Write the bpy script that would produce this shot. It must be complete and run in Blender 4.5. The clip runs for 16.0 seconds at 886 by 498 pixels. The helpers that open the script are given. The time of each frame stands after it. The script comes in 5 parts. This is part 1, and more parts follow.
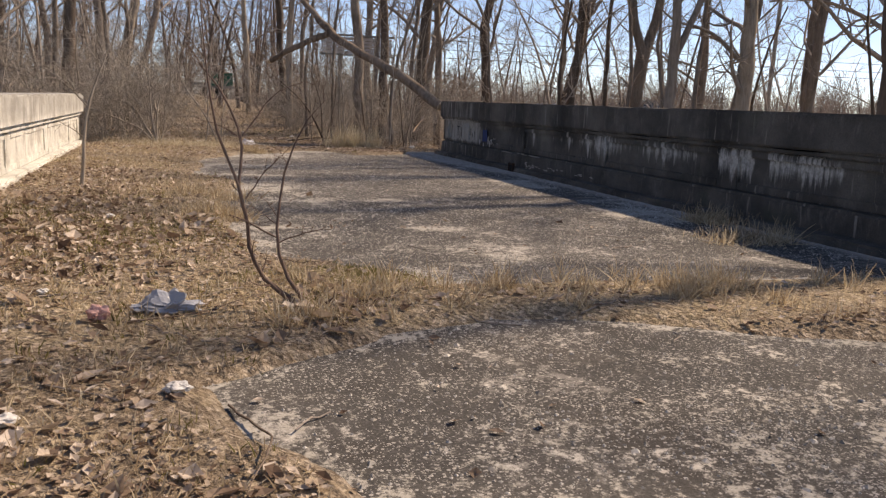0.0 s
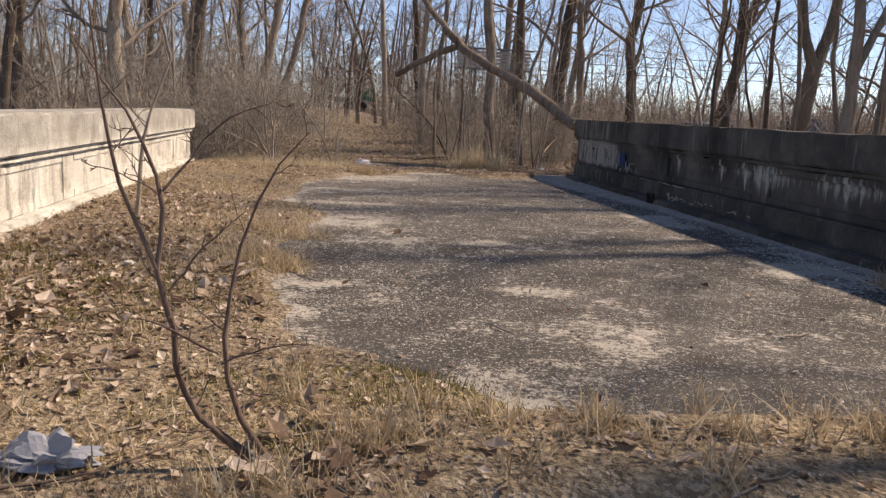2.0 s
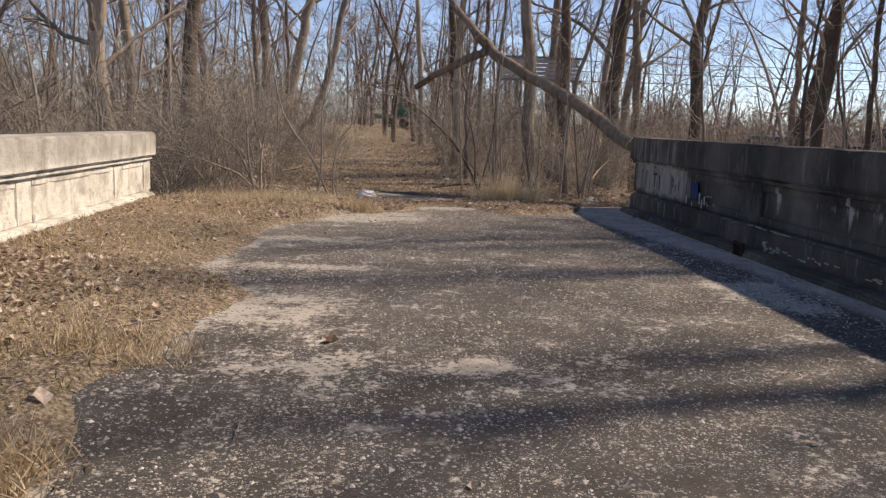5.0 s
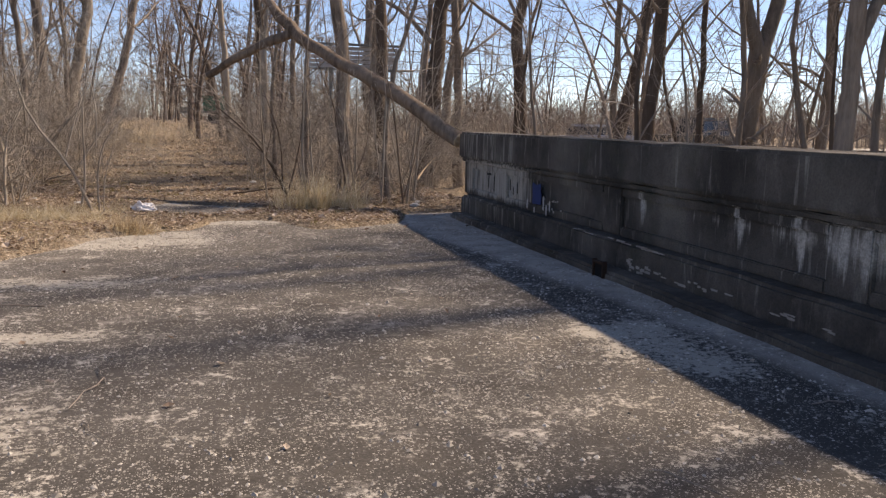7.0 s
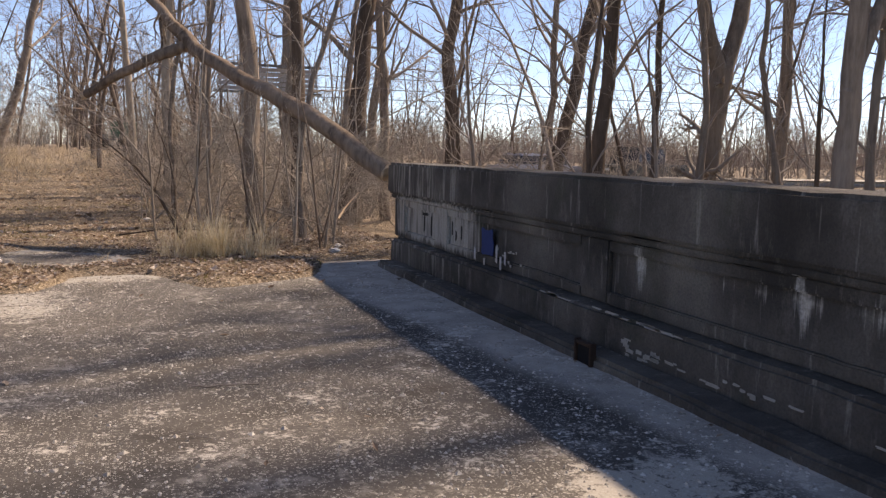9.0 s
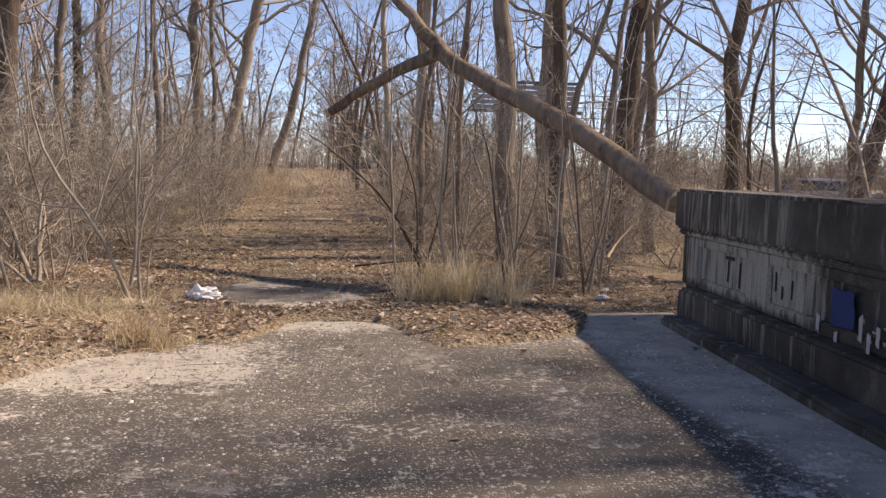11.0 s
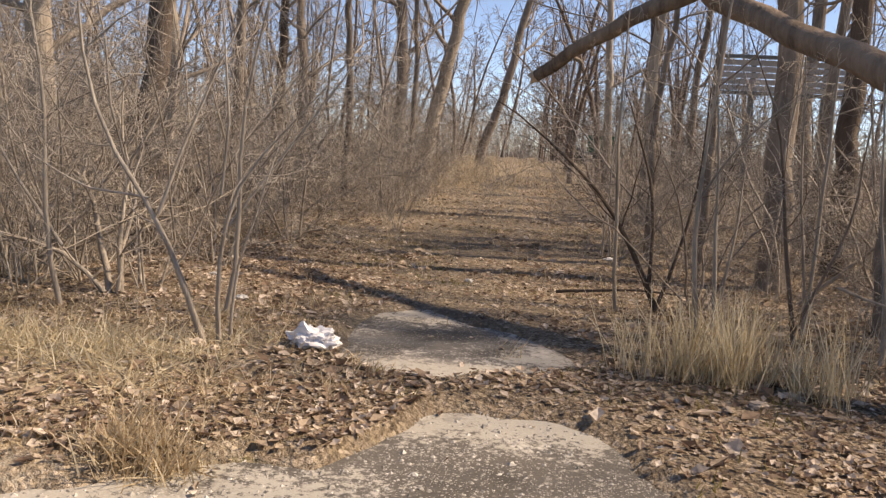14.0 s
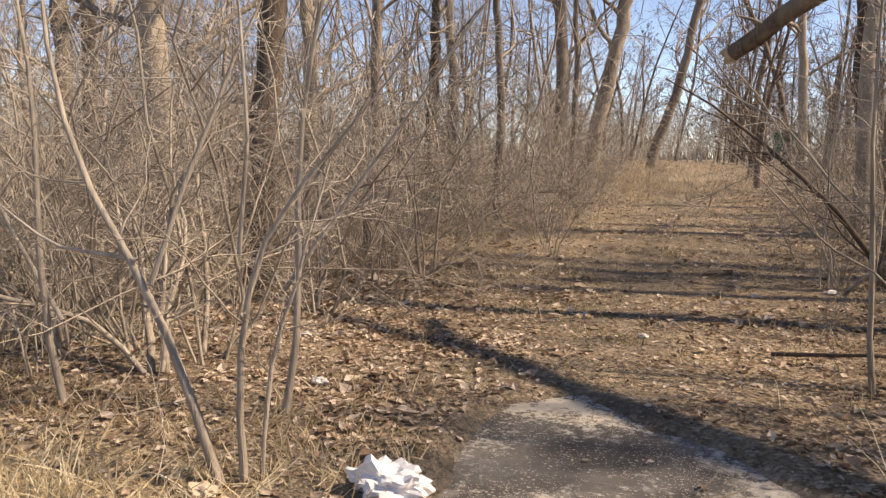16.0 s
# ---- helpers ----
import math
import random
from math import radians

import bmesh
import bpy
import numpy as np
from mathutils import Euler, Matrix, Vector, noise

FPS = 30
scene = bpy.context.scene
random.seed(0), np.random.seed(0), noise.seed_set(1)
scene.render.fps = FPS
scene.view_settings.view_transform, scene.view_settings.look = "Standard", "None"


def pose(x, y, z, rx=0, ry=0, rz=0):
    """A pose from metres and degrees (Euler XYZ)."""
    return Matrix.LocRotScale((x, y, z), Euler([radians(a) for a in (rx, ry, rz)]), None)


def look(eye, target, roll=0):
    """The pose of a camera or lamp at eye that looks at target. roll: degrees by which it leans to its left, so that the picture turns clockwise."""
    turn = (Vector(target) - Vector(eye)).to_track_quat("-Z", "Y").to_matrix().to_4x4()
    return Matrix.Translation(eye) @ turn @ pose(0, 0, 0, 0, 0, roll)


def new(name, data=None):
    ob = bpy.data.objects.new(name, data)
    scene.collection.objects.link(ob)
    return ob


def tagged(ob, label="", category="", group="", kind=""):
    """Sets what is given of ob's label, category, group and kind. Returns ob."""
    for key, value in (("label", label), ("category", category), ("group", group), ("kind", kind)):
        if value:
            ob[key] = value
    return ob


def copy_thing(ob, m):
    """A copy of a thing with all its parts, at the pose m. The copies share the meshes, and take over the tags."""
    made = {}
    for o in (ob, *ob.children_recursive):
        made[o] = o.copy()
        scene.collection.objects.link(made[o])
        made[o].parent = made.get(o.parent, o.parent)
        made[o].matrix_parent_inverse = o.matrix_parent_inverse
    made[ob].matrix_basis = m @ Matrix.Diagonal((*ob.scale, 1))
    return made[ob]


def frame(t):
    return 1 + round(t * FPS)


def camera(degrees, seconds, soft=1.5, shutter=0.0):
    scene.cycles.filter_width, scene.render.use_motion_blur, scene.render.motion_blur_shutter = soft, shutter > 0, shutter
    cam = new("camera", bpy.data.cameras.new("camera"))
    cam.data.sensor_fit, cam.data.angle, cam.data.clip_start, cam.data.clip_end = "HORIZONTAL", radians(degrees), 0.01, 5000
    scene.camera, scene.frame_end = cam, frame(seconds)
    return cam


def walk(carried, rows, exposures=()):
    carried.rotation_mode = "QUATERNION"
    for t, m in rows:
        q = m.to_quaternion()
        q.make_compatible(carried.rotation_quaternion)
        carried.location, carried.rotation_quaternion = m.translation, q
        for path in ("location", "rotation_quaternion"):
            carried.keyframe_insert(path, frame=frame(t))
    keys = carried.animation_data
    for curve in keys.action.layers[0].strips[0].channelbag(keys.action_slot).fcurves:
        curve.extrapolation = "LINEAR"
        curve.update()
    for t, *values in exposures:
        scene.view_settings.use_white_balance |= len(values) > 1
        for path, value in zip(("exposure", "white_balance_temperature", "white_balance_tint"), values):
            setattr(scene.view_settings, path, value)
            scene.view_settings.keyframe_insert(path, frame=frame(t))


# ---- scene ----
# The camera: seconds, x, y, z, yaw, pitch, roll.
cam = camera(55.63, 16.0, soft=1.35)
ROWS = [
    (0.0, -0.000, 0.000, 1.278, -17.51, -9.85, -2.25),
    (0.5, 0.256, 0.409, 1.359, -14.94, -8.33, -0.44),
    (1.0, 0.495, 0.803, 1.392, -12.15, -6.66, -1.11),
    (1.5, 0.673, 1.322, 1.381, -11.44, -7.61, -2.25),
    (2.0, 0.918, 1.884, 1.365, -7.62, -9.28, -2.70),
    (2.5, 1.077, 2.506, 1.348, -4.16, -9.21, -2.81),
    (3.0, 1.279, 3.110, 1.385, 0.12, -8.80, -1.83),
    (3.2, 1.350, 3.354, 1.402, 2.99, -8.95, -1.28),
    (5.3, 2.154, 6.088, 1.477, -5.16, -8.16, -2.03),
    (5.5, 2.220, 6.344, 1.487, -5.80, -8.00, -2.10),
    (6.0, 2.287, 6.965, 1.475, -8.12, -9.02, -1.19),
    (6.5, 2.449, 7.574, 1.485, -12.60, -9.52, -0.06),
    (7.0, 2.582, 8.065, 1.499, -15.99, -8.64, -1.08),
    (7.5, 2.741, 8.633, 1.507, -21.29, -7.88, -1.82),
    (8.0, 2.939, 9.216, 1.514, -23.44, -7.39, -2.42),
    (8.5, 3.059, 9.801, 1.515, -24.32, -6.92, -1.81),
    (9.0, 3.251, 10.381, 1.506, -21.04, -6.65, -1.25),
    (9.5, 3.354, 10.982, 1.493, -17.05, -6.69, -1.41),
    (10.0, 3.492, 11.556, 1.482, -13.42, -6.33, -1.13),
    (10.2, 3.523, 11.780, 1.501, -10.90, -5.89, -1.04),
    (12.3, 3.645, 14.296, 1.434, 2.22, -5.16, -2.56),
    (12.5, 3.650, 14.539, 1.448, 3.62, -4.97, -2.66),
    (13.0, 3.578, 15.151, 1.433, 5.91, -5.14, -3.10),
    (13.5, 3.586, 15.749, 1.428, 7.75, -5.78, -3.27),
    (14.0, 3.514, 16.313, 1.410, 10.38, -6.66, -3.61),
    (14.5, 3.457, 16.902, 1.428, 11.77, -6.64, -2.58),
    (15.0, 3.353, 17.469, 1.421, 15.80, -6.95, -2.12),
    (15.5, 3.221, 18.034, 1.440, 17.61, -6.93, -1.62),
    (16.0, 3.163, 18.589, 1.459, 21.68, -6.48, -0.96),
]
walk(cam, [(t, pose(x, y, z, 90 + pitch, roll, yaw)) for t, x, y, z, yaw, pitch, roll in ROWS], [(0.0, 0.57, 8350, 20), (5.5, 0.55, 8050, 19), (7.5, 0.74, 8150, 20), (10.0, 0.9, 8350, 22), (12.5, 0.72, 8250, 19), (16.0, 1.02, 8800, 18)])

# World, sun, exposure. The sun stands ahead and to the right, low in a winter sky.
SUN_ELEV, SUN_AZ = 43.5, 13.0     # degrees above the horizon; degrees from +x towards +y
world = bpy.data.worlds.new("sky")
scene.world = world
world.use_nodes = True
wn = world.node_tree.nodes
sky = wn.new("ShaderNodeTexSky")
sky.sky_type = "NISHITA"
sky.sun_disc = False
sky.altitude = 2000
sky.sun_elevation = radians(SUN_ELEV)
sky.sun_rotation = radians(90 - SUN_AZ)
sky.air_density, sky.dust_density, sky.ozone_density = 0.7, 0.0, 3.5
wn["Background"].inputs[1].default_value = 0.13
world.node_tree.links.new(sky.outputs[0], wn["Background"].inputs[0])
sun_data = bpy.data.lights.new("sun", "SUN")
sun_data.energy, sun_data.angle, sun_data.color = 3.9, radians(1.9), (1.0, 0.935, 0.84)
sun = new("sun", sun_data)
to_sun = Vector((math.cos(radians(SUN_ELEV)) * math.cos(radians(SUN_AZ)), math.cos(radians(SUN_ELEV)) * math.sin(radians(SUN_AZ)), math.sin(radians(SUN_ELEV))))
sun.matrix_world = look(to_sun * 60, (0, 0, 0))

# ---- materials ----


class Mat:
    """A small wrapper to write node materials shortly."""

    def __init__(self, name, rough=0.85, spec=0.3):
        self.m = bpy.data.materials.new(name)
        self.m.use_nodes = True
        self.t = self.m.node_tree
        self.b = self.t.nodes["Principled BSDF"]
        self.b.inputs["Roughness"].default_value = rough
        self.b.inputs["Specular IOR Level"].default_value = spec
        self.pos = self.t.nodes.new("ShaderNodeTexCoord").outputs["Object"]
        self.world = self.t.nodes.new("ShaderNodeNewGeometry")

    def node(self, kind, **inputs):
        n = self.t.nodes.new(kind)
        for k, v in inputs.items():
            self.put(n.inputs[k.replace("_", " ")], v)
        return n

    def put(self, socket, v):
        if isinstance(v, bpy.types.NodeSocket):
            self.t.links.new(v, socket)
        else:
            socket.default_value = v

    def noise(self, scale, detail=4.0, rough=0.55, vec=None, stretch=None):
        v = vec or self.pos
        if stretch:
            mp = self.node("ShaderNodeMapping", Vector=v)
            mp.inputs["Scale"].default_value = stretch
            v = mp.outputs[0]
        n = self.node("ShaderNodeTexNoise", Vector=v, Scale=scale, Detail=detail, Roughness=rough)
        return n.outputs["Fac"]

    def voronoi(self, scale, out="Distance", feature="F1"):
        n = self.node("ShaderNodeTexVoronoi", Vector=self.pos, Scale=scale)
        n.feature = feature
        return n.outputs[out]

    def ramp(self, fac, *stops):
        n = self.node("ShaderNodeValToRGB", Fac=fac)
        e = n.color_ramp.elements
        while len(e) < len(stops):
            e.new(0.5)
        for k, (p, c) in enumerate(stops):
            e[k].position = p
            e[k].color = (*c, 1) if isinstance(c, tuple) else (c, c, c, 1)
        return n.outputs[0]

    def mix(self, fac, a, b, kind="MIX"):
        n = self.t.nodes.new("ShaderNodeMix")
        n.data_type, n.blend_type = "RGBA", kind
        for sock, v in ((n.inputs["Factor"], fac), (n.inputs[6], a), (n.inputs[7], b)):
            if isinstance(v, tuple):
                v = (*v, 1)
            self.put(sock, v)
        return n.outputs[2]

    def math(self, op, a, b=0.0):
        n = self.t.nodes.new("ShaderNodeMath")
        n.operation = op
        self.put(n.inputs[0], a)
        self.put(n.inputs[1], b)
        return n.outputs[0]

    def attr(self, name):
        n = self.t.nodes.new("ShaderNodeAttribute")
        n.attribute_name = name
        return n.outputs["Fac"]

    def rand(self):
        return self.world.outputs["Random Per Island"]

    def obrand(self):
        return self.t.nodes.new("ShaderNodeObjectInfo").outputs["Random"]

    def color(self, c):
        self.put(self.b.inputs["Base Color"], (*c, 1) if isinstance(c, tuple) else c)
        return self

    def bump(self, h, strength=0.5, dist=0.01):
        n = self.node("ShaderNodeBump", Height=h, Strength=strength, Distance=dist)
        self.t.links.new(n.outputs[0], self.b.inputs["Normal"])
        return self


def mat_asphalt():
    m = Mat("weathered_asphalt", 0.9, 0.25)
    big = m.noise(0.45, 4, 0.6)
    mid = m.noise(2.6, 6, 0.65)
    fine = m.noise(70, 3, 0.7)
    base = m.ramp(big, (0.32, (0.036, 0.034, 0.031)), (0.5, (0.055, 0.051, 0.046)), (0.7, (0.09, 0.083, 0.074)))
    base = m.mix(m.math("MULTIPLY", m.attr("dust_and_light"), m.ramp(m.noise(1.6, 5, 0.65), (0.3, 0.35), (0.65, 1.0))), base, (0.185, 0.163, 0.138))
    c = m.mix(m.ramp(fine, (0.45, 0.0), (0.75, 0.5)), base, (0.19, 0.175, 0.156))
    # crust of dried dirt and lichen, broken up finely
    crust = m.math("ADD", m.math("MULTIPLY", m.noise(21, 6, 0.75), 0.62), m.math("MULTIPLY", mid, 0.38))
    crust = m.math("ADD", crust, m.math("MULTIPLY", m.attr("pale"), 0.17))
    c = m.mix(m.ramp(crust, (0.56, 0.0), (0.62, 0.85)), c, (0.46, 0.428, 0.365))
    scuff = m.math("ADD", m.math("MULTIPLY", m.noise(6.5, 7, 0.72), 0.6), m.math("MULTIPLY", m.noise(0.9, 3, 0.5), 0.4))
    c = m.mix(m.ramp(scuff, (0.565, 0.0), (0.605, 0.5)), c, (0.33, 0.305, 0.27))
    c = m.mix(m.ramp(m.noise(1.3, 6, 0.7), (0.36, 0.55), (0.46, 0.0)), c, (0.045, 0.038, 0.032))
    c = m.mix(m.ramp(m.noise(0.8, 4, 0.6), (0.55, 0.0), (0.75, 0.2)), c, (0.2, 0.165, 0.125))
    for scale, lim in ((38, 0.30), (95, 0.36)):
        cell = m.node("ShaderNodeTexVoronoi", Vector=m.pos, Scale=scale)
        thick = m.ramp(m.noise(1.5, 5, 0.7), (0.36, 0.97), (0.66, 0.42))
        pick = m.math("GREATER_THAN", m.node("ShaderNodeSeparateColor", Color=cell.outputs["Color"]).outputs[0], thick)
        dot = m.math("MULTIPLY", m.math("LESS_THAN", cell.outputs["Distance"], lim), pick)
        c = m.mix(m.math("MULTIPLY", dot, 0.75), c, (0.47, 0.44, 0.39))
    # Washed gravel, its colour paled to stand in for fill in the parapet's shade.
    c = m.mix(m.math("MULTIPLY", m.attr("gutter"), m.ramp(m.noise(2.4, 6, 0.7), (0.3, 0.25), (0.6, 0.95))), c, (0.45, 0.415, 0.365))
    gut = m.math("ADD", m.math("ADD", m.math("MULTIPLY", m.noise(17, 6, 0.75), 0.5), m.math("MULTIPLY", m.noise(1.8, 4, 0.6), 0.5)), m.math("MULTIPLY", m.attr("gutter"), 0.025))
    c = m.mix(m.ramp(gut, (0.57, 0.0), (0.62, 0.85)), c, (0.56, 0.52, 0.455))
    m.color(c).bump(m.math("ADD", fine, m.math("MULTIPLY", m.voronoi(38), -0.5)), 0.4, 0.008)
    return m.m


def mat_soil():
    m = Mat("leaf_litter_soil", 0.95, 0.15)
    a = m.noise(0.8, 5, 0.6)
    b = m.noise(9, 5, 0.7)
    c = m.noise(55, 3, 0.7)
    col = m.ramp(a, (0.3, (0.145, 0.112, 0.08)), (0.5, (0.255, 0.203, 0.143)), (0.72, (0.36, 0.3, 0.205)))
    col = m.mix(m.ramp(b, (0.42, 0.0), (0.68, 0.75)), col, (0.46, 0.355, 0.25))
    col = m.mix(m.ramp(c, (0.38, 0.55), (0.56, 0.0)), col, (0.075, 0.05, 0.035))
    col = m.mix(m.ramp(m.math("ADD", m.noise(2.2, 4, 0.6), m.math("MULTIPLY", m.attr("straw"), 0.35)), (0.58, 0.0), (0.8, 0.8)), col, (0.5, 0.405, 0.255))
    col = m.mix(m.ramp(m.math("ADD", m.noise(5, 4, 0.6), m.math("MULTIPLY", m.attr("dust"), 0.4)), (0.66, 0.0), (0.84, 0.85)), col, (0.4, 0.355, 0.285))
    col = m.mix(m.ramp(m.math("ADD", m.noise(4, 4, 0.6), m.math("MULTIPLY", m.attr("moss"), 0.42)), (0.7, 0.0), (0.86, 0.7)), col, (0.2, 0.175, 0.055))
    # a mosaic of matted leaf scraps, each with its own tone
    for scale, amount in ((19, 0.5), (47, 0.55)):
        cell = m.node("ShaderNodeTexVoronoi", Vector=m.pos, Scale=scale)
        tone = m.node("ShaderNodeSeparateColor", Color=cell.outputs["Color"])
        scrap = m.ramp(tone.outputs[0], (0.0, (0.08, 0.054, 0.038)), (0.4, (0.23, 0.175, 0.12)), (0.75, (0.41, 0.33, 0.235)), (1.0, (0.66, 0.55, 0.43)))
        col = m.mix(m.math("MULTIPLY", m.math("GREATER_THAN", tone.outputs[1], 0.35), amount), col, scrap)
    worn = m.math("MULTIPLY", m.attr("worn"), m.ramp(m.noise(1.4, 5, 0.7), (0.4, 0.0), (0.58, 0.8)))
    col = m.mix(worn, col, (0.15, 0.132, 0.108))
    m.color(col).bump(m.math("ADD", m.math("MULTIPLY", b, 2.0), m.math("ADD", c, m.voronoi(24))), 1.0, 0.03)
    return m.m


def mat_concrete(name, dark):
    """Old board-cast concrete: sooty and lichen black on one parapet, sun-bleached and flaking on the other."""
    m = Mat(name, 0.9, 0.25)
    big = m.noise(0.9, 5, 0.6)
    runs = m.noise(3.2, 5, 0.62, stretch=(1, 1.6, 0.16))
    runs2 = m.noise(9, 4, 0.6, stretch=(1, 1.4, 0.12))
    fine = m.noise(60, 3, 0.6)
    if dark:
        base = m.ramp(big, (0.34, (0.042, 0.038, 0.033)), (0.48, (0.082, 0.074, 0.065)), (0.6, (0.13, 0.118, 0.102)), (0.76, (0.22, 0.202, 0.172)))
        # lime runs hang from under the coping and thin out downwards
        z = m.node("ShaderNodeSeparateXYZ", Vector=m.pos).outputs[2]
        down = m.math("SUBTRACT", 0.86, z)
        along = m.math("DIVIDE", m.math("SUBTRACT", m.node("ShaderNodeSeparateXYZ", Vector=m.pos).outputs[1], 7.0), 14.0)
        runs_at = m.ramp(along, *[((y - 7.0) / 14.0, v) for y, v in ((7.0, 0.5), (7.6, 0.95), (8.5, 0.9), (8.7, 0.2), (8.85, 1.0), (9.45, 1.0), (9.7, 0.3), (10.3, 0.85), (11.4, 0.85), (11.7, 0.45), (12.4, 0.95), (12.95, 1.0), (13.05, 0.5), (13.2, 1.0), (13.45, 0.8), (13.75, 0.35), (13.98, 1.0), (14.2, 0.5), (14.36, 0.85), (14.5, 0.3), (14.62, 0.75), (14.9, 0.15), (15.45, 0.25), (15.6, 1.0), (15.8, 0.2), (16.0, 0.75), (16.2, 0.1), (17.8, 0.2), (18.6, 0.55), (21.0, 0.4))])
        col = m.math("ADD", m.math("MULTIPLY", m.noise(1.0, 5, 0.75, stretch=(0.0, 9.0, 0.2)), 0.75), m.math("MULTIPLY", runs_at, 0.42))
        lime = m.math("SUBTRACT", col, m.math("MULTIPLY", m.math("ABSOLUTE", m.math("SUBTRACT", down, 0.16)), 0.75))
        lime = m.math("MULTIPLY", m.ramp(lime, (0.65, 0.0), (0.76, 0.95)), m.math("GREATER_THAN", down, 0.0))
        runs_f = m.math("MULTIPLY", lime, m.ramp(m.noise(14, 4, 0.7), (0.3, 0.3), (0.6, 1.0)))
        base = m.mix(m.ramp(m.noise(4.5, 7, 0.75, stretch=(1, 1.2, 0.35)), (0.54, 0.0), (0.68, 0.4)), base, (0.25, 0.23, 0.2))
        c = m.mix(runs_f, base, (0.6, 0.58, 0.53))
        c = m.mix(m.ramp(m.math("ADD", runs2, m.math("MULTIPLY", m.attr("bare"), 0.34)), (0.62, 0.0), (0.85, 0.9)), c, (0.47, 0.45, 0.4))
        c = m.mix(m.ramp(m.noise(1.7, 4), (0.58, 0.0), (0.75, 0.5)), c, (0.05, 0.058, 0.035))
    else:
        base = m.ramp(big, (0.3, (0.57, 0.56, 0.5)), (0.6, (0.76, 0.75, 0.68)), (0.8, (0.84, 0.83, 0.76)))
        c = m.mix(m.ramp(runs, (0.53, 0.0), (0.7, 0.7)), base, (0.2, 0.18, 0.15))
        c = m.mix(m.ramp(runs2, (0.6, 0.0), (0.8, 0.4)), c, (0.62, 0.57, 0.48))
        c = m.mix(m.ramp(m.noise(2.1, 6, 0.7), (0.5, 0.0), (0.64, 0.75)), c, (0.33, 0.305, 0.265))
        c = m.mix(m.ramp(m.noise(7, 5, 0.7), (0.58, 0.0), (0.7, 0.55)), c, (0.22, 0.2, 0.17))
        # Greyer from 0.78 m upwards, over the coping.
        c = m.mix(m.math("MULTIPLY", m.attr("upper_grey"), m.ramp(m.noise(3, 4), (0.3, 0.45), (0.65, 0.95))), c, (0.23, 0.218, 0.195))
    c = m.mix(m.ramp(fine, (0.3, 0.35), (0.6, 0.0)), c, (0.09, 0.085, 0.075) if not dark else (0.02, 0.02, 0.02))
    m.color(c).bump(m.math("ADD", m.math("MULTIPLY", m.noise(7, 5, 0.65), 2.0), fine), 0.6, 0.012)
    return m.m


def mat_bark(name, lo, hi, moss=0.0):
    m = Mat(name, 0.95, 0.15)
    ridges = m.noise(14, 5, 0.65, stretch=(1, 1, 0.14))
    patch = m.noise(1.1, 4, 0.6)
    c = m.ramp(ridges, (0.32, lo), (0.68, hi))
    c = m.mix(m.ramp(patch, (0.4, 0.0), (0.7, 0.55)), c, tuple(min(1, v * 1.45) for v in hi))
    if moss:
        c = m.mix(m.ramp(m.noise(2.3, 4), (0.55, 0.0), (0.7, moss)), c, (0.15, 0.14, 0.06))
    c = m.mix(m.math("MULTIPLY", m.obrand(), 0.3), c, tuple(v * 0.6 for v in lo))
    m.color(c).bump(ridges, 0.9, 0.03)
    return m.m


def mat_island(name, stops, rough=0.8, spec=0.2, translucent=0.0):
    """Each separate piece takes its own tone."""
    m = Mat(name, rough, spec)
    n = m.noise(30, 3)
    c = m.ramp(m.rand(), *stops)
    c = m.mix(m.ramp(n, (0.35, 0.35), (0.65, 0.0)), c, tuple(v * 0.5 for v in stops[0][1]))
    m.color(c)
    if translucent:
        thin = m.node("ShaderNodeBsdfTranslucent", Color=c)
        both = m.t.nodes.new("ShaderNodeMixShader")
        both.inputs[0].default_value = translucent
        m.t.links.new(m.b.outputs[0], both.inputs[1])
        m.t.links.new(thin.outputs[0], both.inputs[2])
        m.t.links.new(both.outputs[0], m.t.nodes["Material Output"].inputs[0])
    return m.m


def mat_plain(name, c, rough=0.6, spec=0.4, metal=0.0, grime=0.35):
    m = Mat(name, rough, spec)
    m.b.inputs["Metallic"].default_value = metal
    n = m.noise(6, 5, 0.65)
    m.color(m.mix(m.ramp(n, (0.4, grime), (0.7, 0.0)), c, tuple(v * 0.45 for v in c)))
    m.bump(m.noise(40, 3), 0.2, 0.003)
    return m.m


ASPHALT, SOIL = mat_asphalt(), mat_soil()
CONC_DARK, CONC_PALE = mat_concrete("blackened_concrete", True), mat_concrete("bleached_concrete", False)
BARK = mat_bark("grey_brown_bark", (0.1, 0.082, 0.067), (0.29, 0.24, 0.195))
BARK_PALE = mat_bark("pale_bark", (0.2, 0.165, 0.128), (0.44, 0.375, 0.3))
BARK_DARK = mat_bark("dark_bark", (0.055, 0.043, 0.034), (0.15, 0.115, 0.09))
BARK_LOG = mat_bark("weathered_log_bark", (0.085, 0.062, 0.047), (0.27, 0.208, 0.16))
TWIG = mat_bark("twig_bark", (0.17, 0.142, 0.118), (0.36, 0.31, 0.262))
BRUSH = mat_bark("brush_bark", (0.235, 0.2, 0.165), (0.47, 0.415, 0.345))
LEAF = mat_island("fallen_leaves", ((0.0, (0.12, 0.076, 0.054)), (0.25, (0.31, 0.222, 0.16)), (0.6, (0.54, 0.43, 0.325)), (1.0, (0.84, 0.73, 0.62))), translucent=0.3)
STRAW = mat_island("dry_grass", ((0.0, (0.34, 0.25, 0.155)), (0.4, (0.54, 0.43, 0.285)), (0.8, (0.72, 0.61, 0.43)), (1.0, (0.82, 0.73, 0.56))), translucent=0.4)
